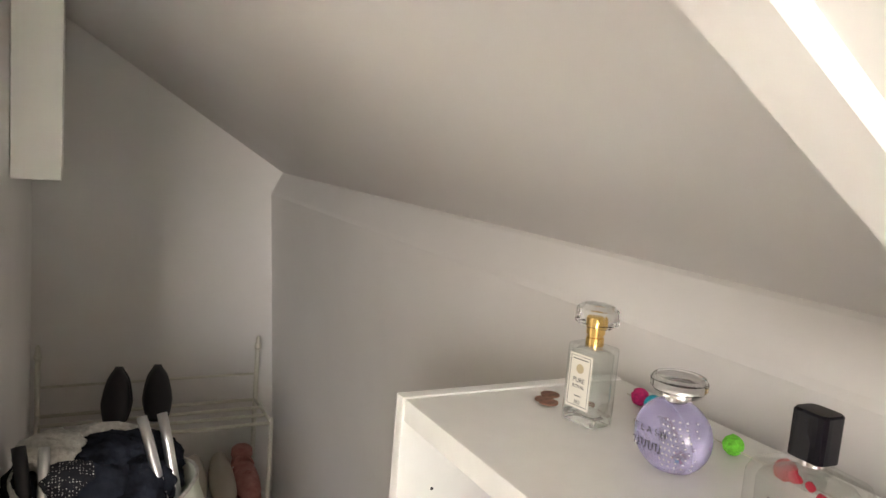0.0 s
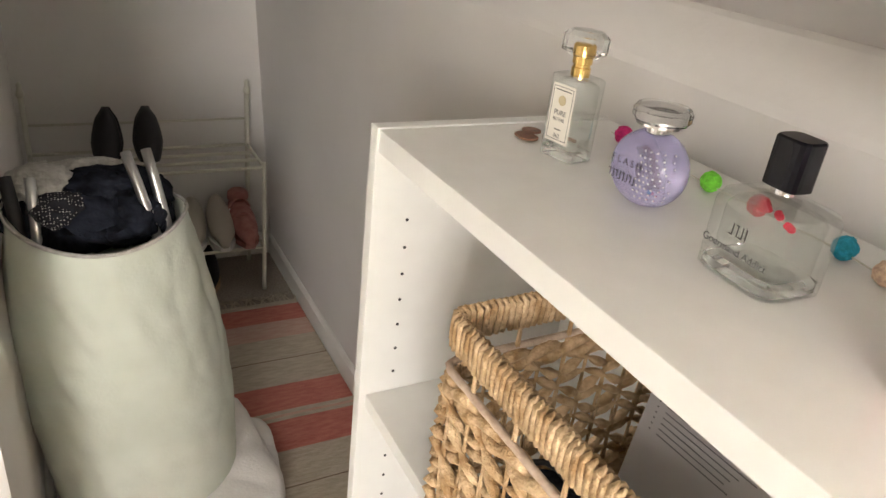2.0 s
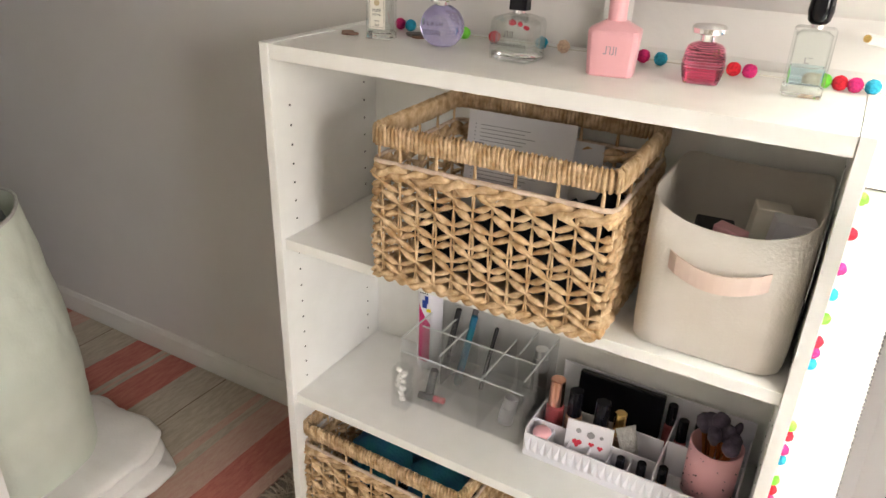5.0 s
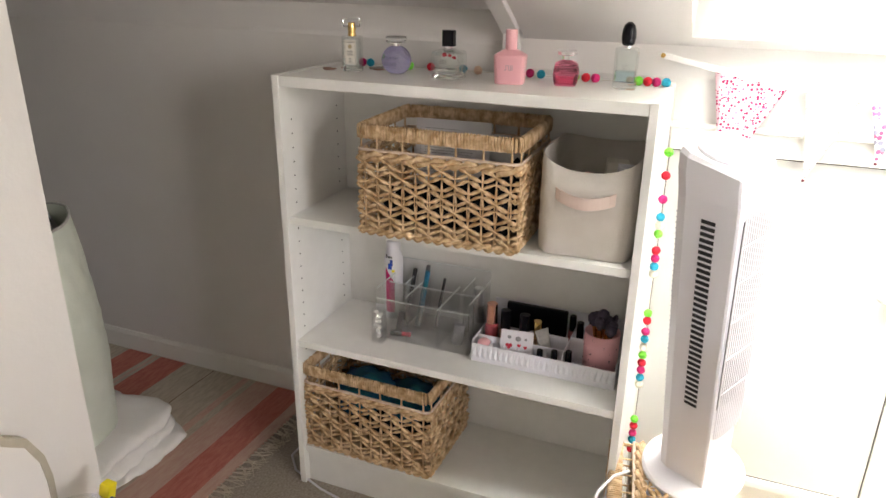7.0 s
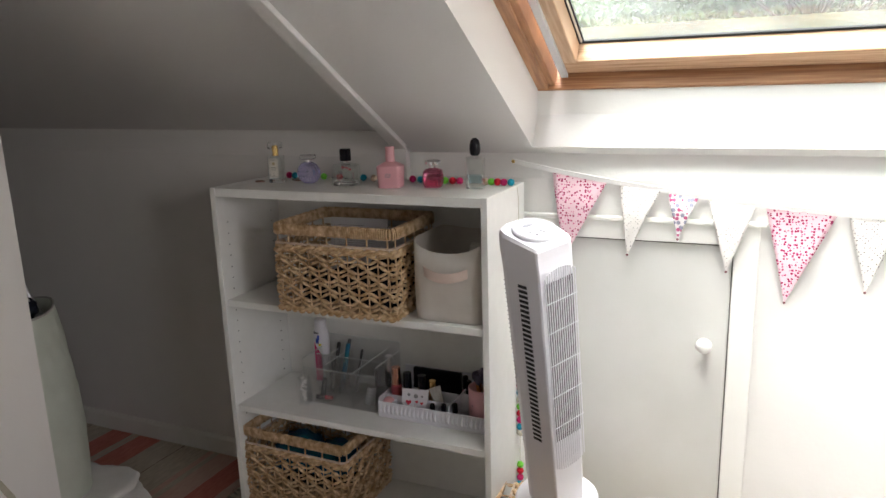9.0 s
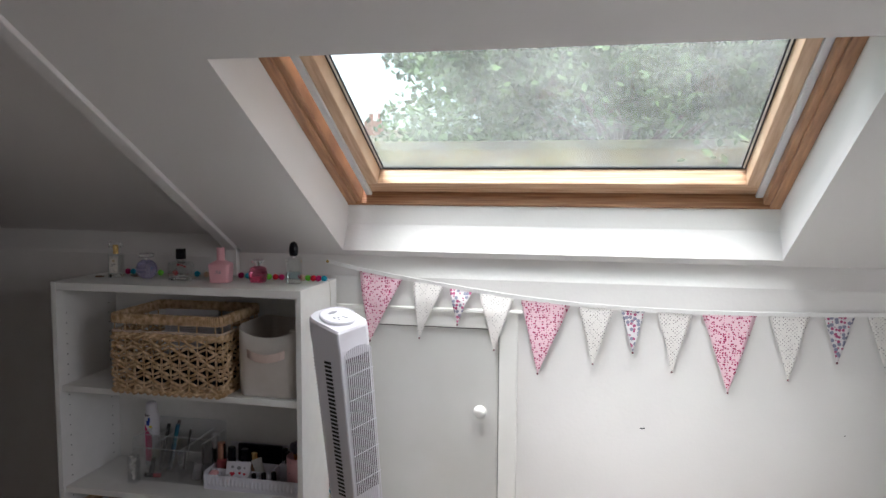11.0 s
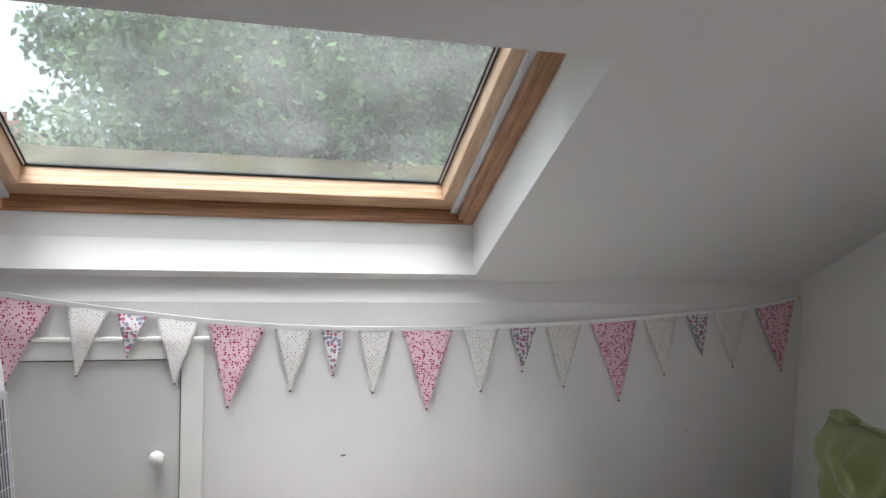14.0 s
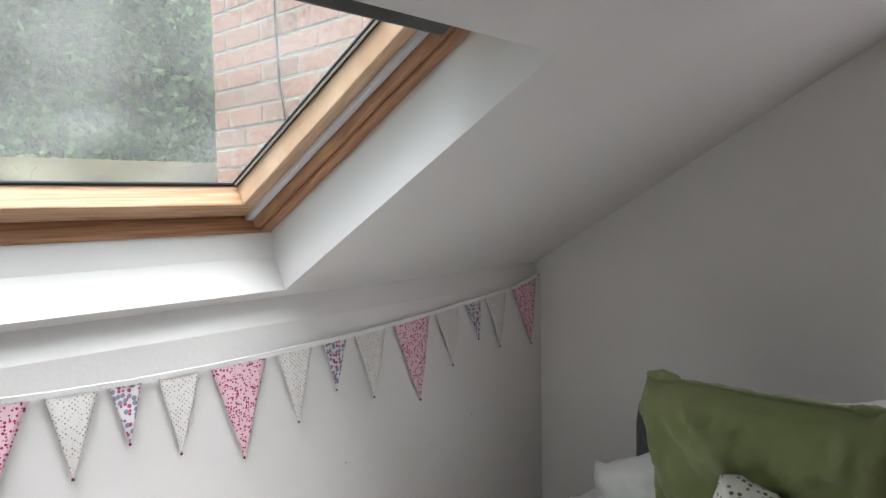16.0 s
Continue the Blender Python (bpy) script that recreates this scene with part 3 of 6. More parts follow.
# papers and things in the upper basket
doc = empty("paper_stack", pose(.195, .455, SH + .008, 0, 0, 0), "white printed sheets standing in the woven basket", "paper")
for i, (dx, rz, hgt, y0, y1) in enumerate(((-.006, 10, .205, -.08, .10), (.012, 8, .150, -.155, .0), (.016, 6, .18, -.12, .07))):
    part("sheet", box_bm(-.0006 + dx, .0006 + dx, y0, y1, 0, hgt, m=pose(0, 0, 0, 0, 0, rz * .3) @ pose(0, 0, 0, 0, 8, 0)), PAPER, doc)
rnd = random.Random(4)
bm = bmesh.new()
for i in range(17):
    z = .183 - i * .0062
    if i in (5, 10):
        add_box(bm, -.0012, -.0009, .07, .090, z, z + .003)
        continue
    y1 = .090
    add_box(bm, -.0012, -.0009, y1 - .012 - rnd.uniform(.07, .13), y1 - .012, z, z + .0011)
    add_box(bm, -.0012, -.0009, y1 - .004, y1 - .002, z, z + .0014)
bmesh.ops.translate(bm, verts=bm.verts, vec=(-.0062, 0, 0))
bmesh.ops.transform(bm, matrix=pose(0, 0, 0, 0, 0, 3) @ pose(0, 0, 0, 0, 8, 0), verts=bm.verts)
part("print_line", bm, GREYINK, doc, kind="stuff")
for c, s, sc in (((.075, .33, SH + .075), (.9, 1.2, 1.1), .06), ((.09, .45, SH + .055), (1.2, 1.5, .8), .058), ((.15, .30, SH + .085), (.8, .8, 1.3), .05), ((.08, .53, SH + .04), (1, .9, .7), .042)):
    b_ = mesh_ob("black_pouch", ball(bmesh.new(), (0, 0, 0), sc, 3, s, .45, 1.6), BLACK_CLOTH, True)
    b_.location = c
    tagged(b_, "soft black cloth bundle inside the woven basket", "pouch", "black bundles")
cab_ = empty("cable", pose(0, 0, SH + .10), "looped black cable inside the woven basket", "cable")
part("cord", tube(bmesh.new(), [(.05 + .032 * math.cos(a / 3), .50 + .04 * math.sin(a / 3), -.02 + .02 * math.sin(a * .5)) for a in range(40)], .003), DARK, cab_, smooth=True)
for c, s, sc, mt in (((.135, .67, .235), (1.2, 1.3, .9), .058, TEAL), ((.15, .55, .225), (1.2, 1.2, .8), .058, TEAL), ((.142, .61, .18), (1.1, 1.8, .5), .068, BLACK_CLOTH)):
    b_ = mesh_ob("folded_garment", ball(bmesh.new(), (0, 0, 0), sc, 3, s, .5, 2.0), mt, True)
    b_.location = c
    tagged(b_, "crumpled dark teal clothing in the lower basket", "clothes", "clothes in the basket")

# ---- cream storage box ----
cb = empty("storage_box", pose(.135, .118, SH), "cream faux leather storage box with a strap handle", "box")
bm = bmesh.new()
secs_o = [(.105, .090, 0), (.110, .094, .004), (.112, .096, .03), (.113, .097, .12), (.112, .096, .195)]
secs_i = [(.109, .093, .195), (.109, .093, .02)]
loft(secs_o + secs_i, 48, 7.0, bm)
for v in bm.verts:
    if v.co.z > .18:
        v.co.z += -.020 * (1 - (v.co.y / .1) ** 2) * (1 if v.co.x < -.08 else 0) + .012 * (abs(v.co.y) / .1) ** 3
    v.co.x += .003 * noise.noise(v.co * 14)
part("body", bm, LEATHER, cb, smooth=True)
bm = bmesh.new()
pts = [(-.113 - .016 * math.sin(math.pi * i / 12) ** .6, -.058 + .116 * i / 12, .130 - .012 * math.sin(math.pi * i / 12)) for i in range(13)]
n_ = len(pts)
vv = [[bm.verts.new((p[0] + dx, p[1], p[2] + dz)) for p in pts] for dx, dz in ((0, -.012), (0, .012), (.0024, .012), (.0024, -.012))]
for q in range(4):
    for i in range(n_ - 1):
        bm.faces.new((vv[q][i], vv[q][i + 1], vv[(q + 1) % 4][i + 1], vv[(q + 1) % 4][i]))
part("strap_handle", bm, material("pinkish_strap", (0.62, 0.48, 0.42), .5, (0.68, 0.55, 0.49), 9), cb, "pinkish cream strap handle")
for x, y, z, w, d_, h, mt in ((.02, -.05, .02, .03, .05, .165, FROST), (.04, -.02, .02, .03, .045, .17, LABEL), (-.01, .01, .02, .02, .04, .15, PINKPAINT), (.03, .04, .02, .05, .05, .13, DARK)):
    c = mesh_ob("small_carton", box_bm(-w / 2, w / 2, -d_ / 2, d_ / 2, 0, h, bevel=.002), mt)
    c.matrix_world = pose(.135 + x, .118 + y, SH + z - .018, 4, -5, 15 if x > 0 else -20)
    tagged(c, "small toiletry carton standing in the cream box", "carton", "cartons in the cream box")

# ---- perfume bottles ----
TOP = 1.0585
pb = empty("perfume_bottle", pose(.146, .683, TOP, 0, 0, 10), "square clear perfume bottle with a gold collar and faceted stopper", "perfume bottle")
part("flask", loft([(.0145, .0195, 0, 9), (.0155, .0205, .001, 9), (.0155, .0205, .074, 9), (.014, .019, .0755, 9)], 32), FLASK, pb).visible_shadow = False
part("thick_base", loft([(.0135, .0185, .0005, 8), (.0145, .0195, .002, 9), (.0145, .0195, .009, 9), (.012, .017, .011, 7)], 32), CLEAR, pb).visible_shadow = False
part("inner_wall", loft([(.0118, .0170, .0115, 7), (.0124, .0176, .015, 8), (.0124, .0176, .068, 8), (.009, .013, .072, 4)], 28), FLASK, pb).visible_shadow = False
part("collar", lathe([(.0085, .0755), (.0085, .083), (.0075, .0835), (.0075, .086), (.0088, .0865), (.0088, .093), (.0078, .0935), (.0078, .102), (.006, .104)], 28), GOLD, pb, smooth=False)
part("stopper", loft([(.013, .0165, .0935, 2.4), (.0165, .0195, .0965, 3.0), (.0165, .0195, .110, 3.0), (.012, .015, .1145, 2.4)], 10), CLEAR, pb).visible_shadow = False
lb_ = part("label", box_bm(-.0165, -.0157, -.0135, .0135, .016, .068), LABEL, pb, "cream paper label")
bm = bmesh.new()
for q in (.0185, .0655):
    add_box(bm, -.0167, -.01655, -.0118, .0118, q, q + .0004)
for q in (-.0118, .0114):
    add_box(bm, -.0167, -.01655, q, q + .0004, .0185, .0659)
add_box(bm, -.0167, -.01655, -.009, .009, .0625, .0633)
add_box(bm, -.0167, -.01655, -.004, .004, .0275, .0283)
part("border", bm, INK, lb_)
part("seal", lathe([(.0045, 0), (.0045, .0002)], 20, pose(-.0165, 0, .054, 0, -90, 0)), material("pale_gold_ink", (0.50, 0.42, 0.26), .5), lb_)
for tx, sz, z in (("PURE", .0062, .041), ("ROYAL", .0045, .0355), ("362", .0052, .0205)):
    lettering(tx, sz, Matrix.Translation((-.0168, 0, z)) @ FACE, INK, lb_)

fl = empty("perfume_bottle", pose(.144, .574, TOP, 0, 0, 6), "round lilac perfume bottle with raised dots and a chrome cap", "perfume bottle")
bm = bmesh.new()
ball(bm, (0, 0, .030), .0335, 4, (.78, 1, .94))
for v in bm.verts:
    v.co.z = max(v.co.z, .0015)
    v.co.x = max(-.021, min(.021, v.co.x))
part("flask", bm, LILAC, fl, smooth=True)
bm = bmesh.new()
for i in range(9):
    for j in range(7):
        z = .012 + i * .0046
        y = -.004 - j * .0042 + (i % 2) * .0021
        rr_ = 1 - (y / .0325) ** 2 - ((z - .030) / .0312) ** 2
        if rr_ > .02 and j > 0:
            x = -max(0, min(.021, .0254 * math.sqrt(rr_)))
            bmesh.ops.create_icosphere(bm, subdivisions=1, radius=.0013, matrix=Matrix.Translation((x, y, z)))
part("raised_dot", bm, CHROME, fl, kind="stuff")
part("collar", lathe([(.0095, .058), (.0095, .066), (.008, .0665)], 24), CHROME, fl)
part("cap", lathe([(.015, .0665), (.0205, .068), (.0228, .071), (.0230, .0765), (.0205, .0800), (.012, .0810), (.006, .0812)], 28), THICKGLASS, fl).visible_shadow = False
part("cap_ring", lathe([(.0185, .0655), (.0190, .0655), (.0190, .0705), (.0185, .0705)], 20), CHROME, fl)
lettering("F L A S H", .0080, Matrix.Translation((-.0224, .005, .033)) @ FACE, INK, fl)
bm = bmesh.new()
for i in range(8):
    add_box(bm, -.0222, -.0218, -.006 + i * .0036, -.0052 + i * .0036, .0195 + (i % 3) * .0008, .0265)
    add_box(bm, -.0222, -.0218, -.0052 + i * .0036, -.0036 + i * .0036, .0195 + (i % 2) * .006, .0203 + (i % 2) * .006)
part("logo_bars", bm, INK, fl)

gz = empty("perfume_bottle", pose(.132, .447, TOP, 0, 0, -3), "square clear perfume bottle with a shiny black cap", "perfume bottle")
part("flask", loft([(.024, .029, 0, 5), (.0275, .033, .003, 6), (.0275, .033, .050, 6), (.0255, .031, .056, 5), (.014, .016, .0605, 3), (.009, .009, .062, 2)], 36), FLASK, gz).visible_shadow = False
part("thick_base", loft([(.022, .027, .001, 5), (.0255, .031, .004, 6), (.0255, .031, .010, 6), (.022, .027, .0125, 5)], 36), CLEAR, gz).visible_shadow = False
part("inner_wall", loft([(.0215, .0265, .013, 4), (.0225, .0275, .016, 5), (.0225, .0275, .047, 5), (.020, .025, .052, 4), (.008, .010, .057, 2)], 36), FLASK, gz).visible_shadow = False
part("neck", lathe([(.0085, .062), (.0085, .068)], 24), CHROME, gz)
part("cap", loft([(.0108, .0130, .066, 5), (.0108, .0130, .0965, 5), (.0098, .012, .098, 5)], 28), BLACKCAP, gz)
bm = bmesh.new()
for y, z, w, h in ((.010, .048, .012, .009), (-.002, .047, .008, .007), (-.012, .043, .010, .006)):
    ball(bm, (.0, y, z), w * .5, 2, (.2, 1, h / w), .3, 3)
part("printed_flower", bm, REDCLOTH, gz)
lettering("Gourmand Addict", .0073, Matrix.Translation((-.0288, 0, .0215)) @ FACE, INK, gz)
bm = bmesh.new()
for i, (y, w) in enumerate(((.0065, .0032), (.002, .0022), (-.0015, .0032), (-.0055, .0012))):
    add_box(bm, -.0288, -.0285, y - w / 2, y - w / 2 + .0008, .033, .041)
    add_box(bm, -.0288, -.0285, y - w / 2 + .001, y + w / 2, .033 + (i % 2) * .0072, .0338 + (i % 2) * .0072)
part("logo_bars", bm, INK, gz)

pk = empty("perfume_bottle", pose(.128, .311, TOP, 0, 0, 10), "opaque pink square perfume bottle with a round pink cap", "perfume bottle")
part("flask", loft([(.024, .028, 0, 6), (.0255, .0295, .0015, 6), (.028, .0325, .052, 6), (.0275, .032, .056, 5), (.012, .014, .0665, 3)], 32), PINKPAINT, pk)
part("cap", lathe([(.0115, .0665), (.0118, .0675), (.0118, .1035), (.0105, .105)], 32), PINKPAINT, pk, smooth=False)
bm = bmesh.new()
for i, (y, w) in enumerate(((.007, .004), (.0015, .003), (-.0025, .003), (-.0065, .0013))):
    add_box(bm, -.0277, -.0268, y - w / 2, y - w / 2 + .001, .028, .038)
    add_box(bm, -.0277, -.0268, y - w / 2, y + w / 2, .028 + (i % 2) * .009, .029 + (i % 2) * .009)
part("logo_bars", bm, GREYINK, pk)

p2 = empty("perfume_bottle", pose(.152, .202, TOP, 0, 0, 8), "small ribbed pink perfume bottle with a chrome cap", "perfume bottle")
secs = []
for i in range(12):
    z = .003 + i * .0034
    secs += [(.0185 + .0035 * math.sin(math.pi * (i + .5) / 12), .0215 + .0035 * math.sin(math.pi * (i + .5) / 12), z, 4), (.0195 + .0035 * math.sin(math.pi * (i + .5) / 12), .0225 + .0035 * math.sin(math.pi * (i + .5) / 12), z + .0017, 4)]
part("flask", loft([(.018, .021, 0, 4)] + secs + [(.016, .019, .046, 3), (.008, .008, .050, 2)], 32), PINKGLASS, p2)
part("liquid", loft([(.015, .018, .004, 4), (.017, .020, .020, 4)], 28), PINKGLASS, p2)
part("collar", lathe([(.009, .050), (.009, .058), (.0075, .0585)], 24), CHROME, p2)
part("cap", lathe([(.016, .0585), (.020, .060), (.0205, .066), (.018, .069)], 24), CHROME, p2)

c2 = empty("perfume_bottle", pose(.152, .086, TOP, 0, 0, 5), "tall clear perfume bottle with a rounded black cap", "perfume bottle")
part("flask", loft([(.0155, .0215, 0, 8), (.0165, .0225, .001, 8), (.0165, .0225, .076, 8), (.0145, .0205, .0785, 8)], 32), FLASK, c2).visible_shadow = False
part("thick_base", loft([(.0145, .0205, .0005, 7), (.0155, .0215, .003, 8), (.0155, .0215, .012, 8), (.013, .018, .014, 6)], 32), CLEAR, c2).visible_shadow = False
part("liquid", loft([(.0125, .0180, .0145, 6), (.0130, .0185, .018, 7), (.0130, .0185, .034, 7), (.0125, .018, .0345, 6)], 28), glass("pale_blue_liquid", (0.72, 0.90, 0.96), 0.02, 1.33), c2).visible_shadow = False
part("inner_wall", loft([(.0132, .0188, .0145, 6), (.0136, .0195, .020, 7), (.0136, .0195, .070, 7), (.010, .014, .0745, 4)], 28), FLASK, c2).visible_shadow = False
part("neck", lathe([(.007, .0785), (.007, .084)], 20), CHROME, c2)
part("cap", lathe([(.008, .082), (.012, .086), (.0138, .097), (.0130, .110), (.010, .120), (.004, .1255)], 28), BLACKCAP, c2, smooth=True)
bm = bmesh.new()
add_box(bm, -.0168, -.0165, -.0005, .0045, .040, .041)
add_box(bm, -.0168, -.0165, -.0035, .0015, .046, .047)
add_box(bm, -.0168, -.0165, .004, .005, .041, .047)
part("logo_bars", bm, GREYINK, c2)

for i, (x, y, r_, mt) in enumerate(((.142, .745, .0102, COPPER), (.138, .733, .0102, COPPER), (.158, .757, .010, COPPER), (.198, .655, .0125, SILVER), (.205, .638, .0122, SILVER), (.19, .640, .0135, COPPER),
                                     (.212, .648, .0122, SILVER), (.200, .660, .011, SILVER), (.178, .722, .009, COPPER))):
    c = mesh_ob("coin", lathe([(r_ - .0003, 0), (r_, .0003), (r_, .0014), (r_ - .0003, .0017)], 24), mt)
    c.matrix_world = pose(x, y, TOP + (.0018 if i in (1, 6, 7) else 0) + .0001)
    tagged(c, "small copper coin lying on the bookcase top" if mt is COPPER else "dull silver coin lying on the bookcase top", "coin", "loose coins")

# ---- pompom garland ----
ga = empty("pompom_garland", pose(0, 0, 0), "string of coloured felt pompoms along the bookcase", "garland")
TOPPOMS = [("magenta", .235, .706), ("blue", .232, .684), ("green", .226, .580), ("red", .226, .528), ("blue", .226, .450), ("peach", .218, .412), ("magenta", .224, .296), ("blue", .220, .271), ("green", .214, .196),
           ("red", .214, .174), ("magenta", .214, .154), ("peach", .214, .083), ("green", .214, .067), ("red", .212, .049), ("magenta", .212, .032), ("blue", .212, .013)]
SIDEPOMS = [("green", .931), ("red", .882), ("magenta", .831), ("blue", .792), ("cream", .773), ("green", .754), ("red", .716), ("magenta", .698), ("blue", .679), ("cream", .662), ("green", .567), ("red", .548), ("magenta", .521),
            ("blue", .502), ("cream", .481), ("green", .461), ("red", .441), ("magenta", .422), ("blue", .402), ("cream", .384), ("green", .289), ("red", .270), ("magenta", .250), ("blue", .231), ("red", .205)]
for k, x, y in TOPPOMS:
    part("pompom", ball(bmesh.new(), (x, y, TOP + .0092), .0092, 3, rough=.12, freq=5), POM[k], ga, "%s felt pompom" % k, smooth=True)
for k, z in SIDEPOMS:
    part("pompom", ball(bmesh.new(), (.205, -.0095, z), .0092, 3, rough=.12, freq=5), POM[k], ga, "%s felt pompom" % k, smooth=True)
part("string", tube(bmesh.new(), [(.24, .73, TOP + .004)] + [(x, y, TOP + .006) for k, x, y in TOPPOMS] + [(.208, -.004, TOP + .002), (.205, -.0085, TOP - .03)] + [(.205, -.0095, z) for k, z in SIDEPOMS], .0007, 4), METALWHITE, ga)

# ---- middle shelf: acrylic organiser ----
S2 = .424
ao = empty("acrylic_organiser", pose(0, 0, S2), "clear acrylic make-up organiser with dividers", "organiser")
t_ = .0025
for nm, bx in (("base", (.10, .255, .375, .615, .0, t_)), ("front", (.10, .10 + t_, .375, .615, t_, .105)), ("back", (.2525, .255, .375, .615, t_, .155)), ("side", (.1026, .2524, .375, .3775, t_, .13)), ("side", (.1026, .2524, .6125, .615, t_, .13)),
               ("divider", (.1026, .2524, .455, .4575, t_, .10)), ("divider", (.1026, .2524, .535, .5375, t_, .12)), ("divider", (.170, .1725, .378, .612, t_, .12)), ("divider", (.173, .2524, .57, .5725, t_, .12)), ("divider", (.173, .2524, .415, .4175, t_, .13))):
    pn = part(nm, box_bm(*bx, bevel=.0006), ACRYLIC, ao)
    if nm != "base":
        part("polished_edge", box_bm(*bx[:4], bx[5] + .0003, bx[5] + .0018), EDGEGLASS, pn)
ab = empty("acrylic_pot", pose(.085, .6, S2), "small clear acrylic pot of cotton buds", "pot")
part("pot", loft([(.014, .016, 0, 8), (.014, .016, .085, 8), (.012, .014, .085, 8), (.012, .014, .003, 8)], 28), ACRYLIC, ab)
bm = bmesh.new()
for i in range(16):
    ball(bm, (rnd.uniform(-.006, .006), rnd.uniform(-.008, .008), .01 + i * .0046), .005, 1, (1, 1.2, 1), .4, 9)
part("cotton", bm, WHITE_CLOTH, ab, kind="stuff")
for x, y, h, r_, mt, nm, lab in ((.205, .585, .14, .006, DARK, "mascara", "dark mascara tube in the acrylic organiser"), (.215, .555, .15, .006, GREY_CLOTH, "mascara", "grey mascara tube in the acrylic organiser"), (.125, .57, .06, .008, INK, "lipstick", "black and red lipstick in the acrylic organiser"),
                              (.20, .50, .13, .004, DARK, "eye_pencil", "dark eye pencil in the acrylic organiser"), (.14, .42, .05, .014, GREYINK, "compact", "small grey compact in the acrylic organiser"), (.19, .545, .145, .007, TEAL, "mascara", "teal mascara tube in the acrylic organiser")):
    o = mesh_ob(nm, lathe([(r_ * .9, 0), (r_, .001), (r_, h * .6), (r_ * .92, h * .61), (r_ * .92, h - .001), (r_ * .8, h)], 16), mt)
    o.matrix_world = pose(x, y, S2 + .0035, 6, 12, 0)
    tagged(o, lab, nm.replace("_", " "), "cosmetics")
lp = mesh_ob("lipstick", lathe([(.007, 0), (.007, .03), (.006, .0305), (.006, .05)], 16), [DARK, REDCLOTH])
for p in lp.data.polygons:
    p.material_index = 1 if p.center.z > .0302 else 0
lp.matrix_world = pose(.118, .585, S2 + .0105, 90, 0, 8)
tagged(lp, "black lipstick with a red end lying in the organiser", "lipstick", "cosmetics")
eb = empty("foundation_bottle", pose(.215, .392, S2 + .003), "slim clear bottle with a silver pump", "cosmetic bottle")
part("flask", lathe([(.013, 0), (.014, .002), (.014, .075), (.008, .08)], 20), FLASK, eb)
part("pump", lathe([(.0135, .08), (.0135, .105), (.012, .106), (.012, .122), (.010, .124)], 20), ALU, eb)

de = empty("spray_can", pose(.225, .628, S2), "white deodorant spray can with pink and orange print", "spray can")
part("can", lathe([(.0225, 0), (.024, .003), (.024, .165), (.020, .178), (.018, .182), (.018, .206), (.015, .212)], 32), PLASTIC, de, smooth=True)
bm = bmesh.new()
for i in range(10):
    a0, a1 = radians(150 + i * 6), radians(150 + (i + 1) * 6)
    h0, h1 = .145 - i * .004, .145 - (i + 1) * .004
    q = [bm.verts.new((.0243 * math.cos(a), .0243 * math.sin(a), z)) for a, z in ((a0, .02), (a1, .02), (a1, h1), (a0, h0))]
    bm.faces.new(q)
part("printed_band", bm, POM["magenta"], de)
bm = bmesh.new()
for a, z, w in ((183, .140, .010), (192, .150, .007)):
    add_box(bm, -.0247, -.0243, -w / 2, w / 2, z, z + .016, m=pose(0, 0, 0, 0, 0, a - 180))
part("printed_mark", bm, PACKBLUE, de)
part("printed_dot", box_bm(-.0247, -.0243, -.004, .004, .132, .139, m=pose(0, 0, 0, 0, 0, 22)), PACKYELLOW, de)
bm = bmesh.new()
for q in range(4):
    add_box(bm, -.0248, -.0244, .006 - q * .0045, .0085 - q * .0045, .170, .176 + (q == 0) * .004)
part("logo_bars", bm, INK, de)

# white make-up tray
tr_ = empty("makeup_tray", pose(0, 0, S2), "frosted white plastic make-up tray with compartments and diamond-cut front", "tray")
ty0, ty1, tx0, tx1 = .032, .362, .088, .262
part("base", box_bm(tx0, tx1, ty0, ty1, 0, .003), FROST, tr_)
bm = bmesh.new()
nf = 26
top_, bot_ = [], []
for i in range(nf + 1):
    y = ty1 + (ty0 - ty1) * i / nf
    top_.append(bm.verts.new((tx0 - .001, y, .044)))
    bot_.append(bm.verts.new((tx0 + .002, y, .0032)))
for i in range(nf):
    mid = bm.verts.new((tx0 - .006, (top_[i].co.y + top_[i + 1].co.y) / 2, .023))
    for tri in ((top_[i], top_[i + 1]), (top_[i + 1], bot_[i + 1]), (bot_[i + 1], bot_[i]), (bot_[i], top_[i])):
        bm.faces.new((*tri, mid))
part("front", bm, FROST, tr_)
for nm, bx in (("front_lip", (tx0 - .001, tx0 + .0025, ty0, ty1, .0032, .045)), ("side", (tx0 + .003, tx1 - .003, ty0, ty0 + .0025, .0032, .055)), ("side", (tx0 + .003, tx1 - .003, ty1 - .0025, ty1, .0032, .055)), ("back", (tx1 - .0025, tx1, ty0, ty1, .0032, .088)),
               ("divider", (tx0 + .036, tx0 + .038, .155, ty1 - .003, .0032, .052)), ("divider", (tx0 + .080, tx0 + .082, .155, ty1 - .003, .0032, .062)), ("divider", (tx0 + .003, tx1 - .003, .150, .1525, .0032, .06)), ("divider", (tx0 + .080, tx0 + .082, ty0 + .003, .149, .0032, .066)),
               ("divider", (tx0 + .0825, tx1 - .003, .09, .092, .0032, .075))) + tuple(("divider", (tx0 + .003, tx0 + .0355, .355 - .033 * q, .357 - .033 * q, .0032, .043)) for q in range(1, 6)):
    part(nm, box_bm(*bx, bevel=.0005), FROST, tr_)


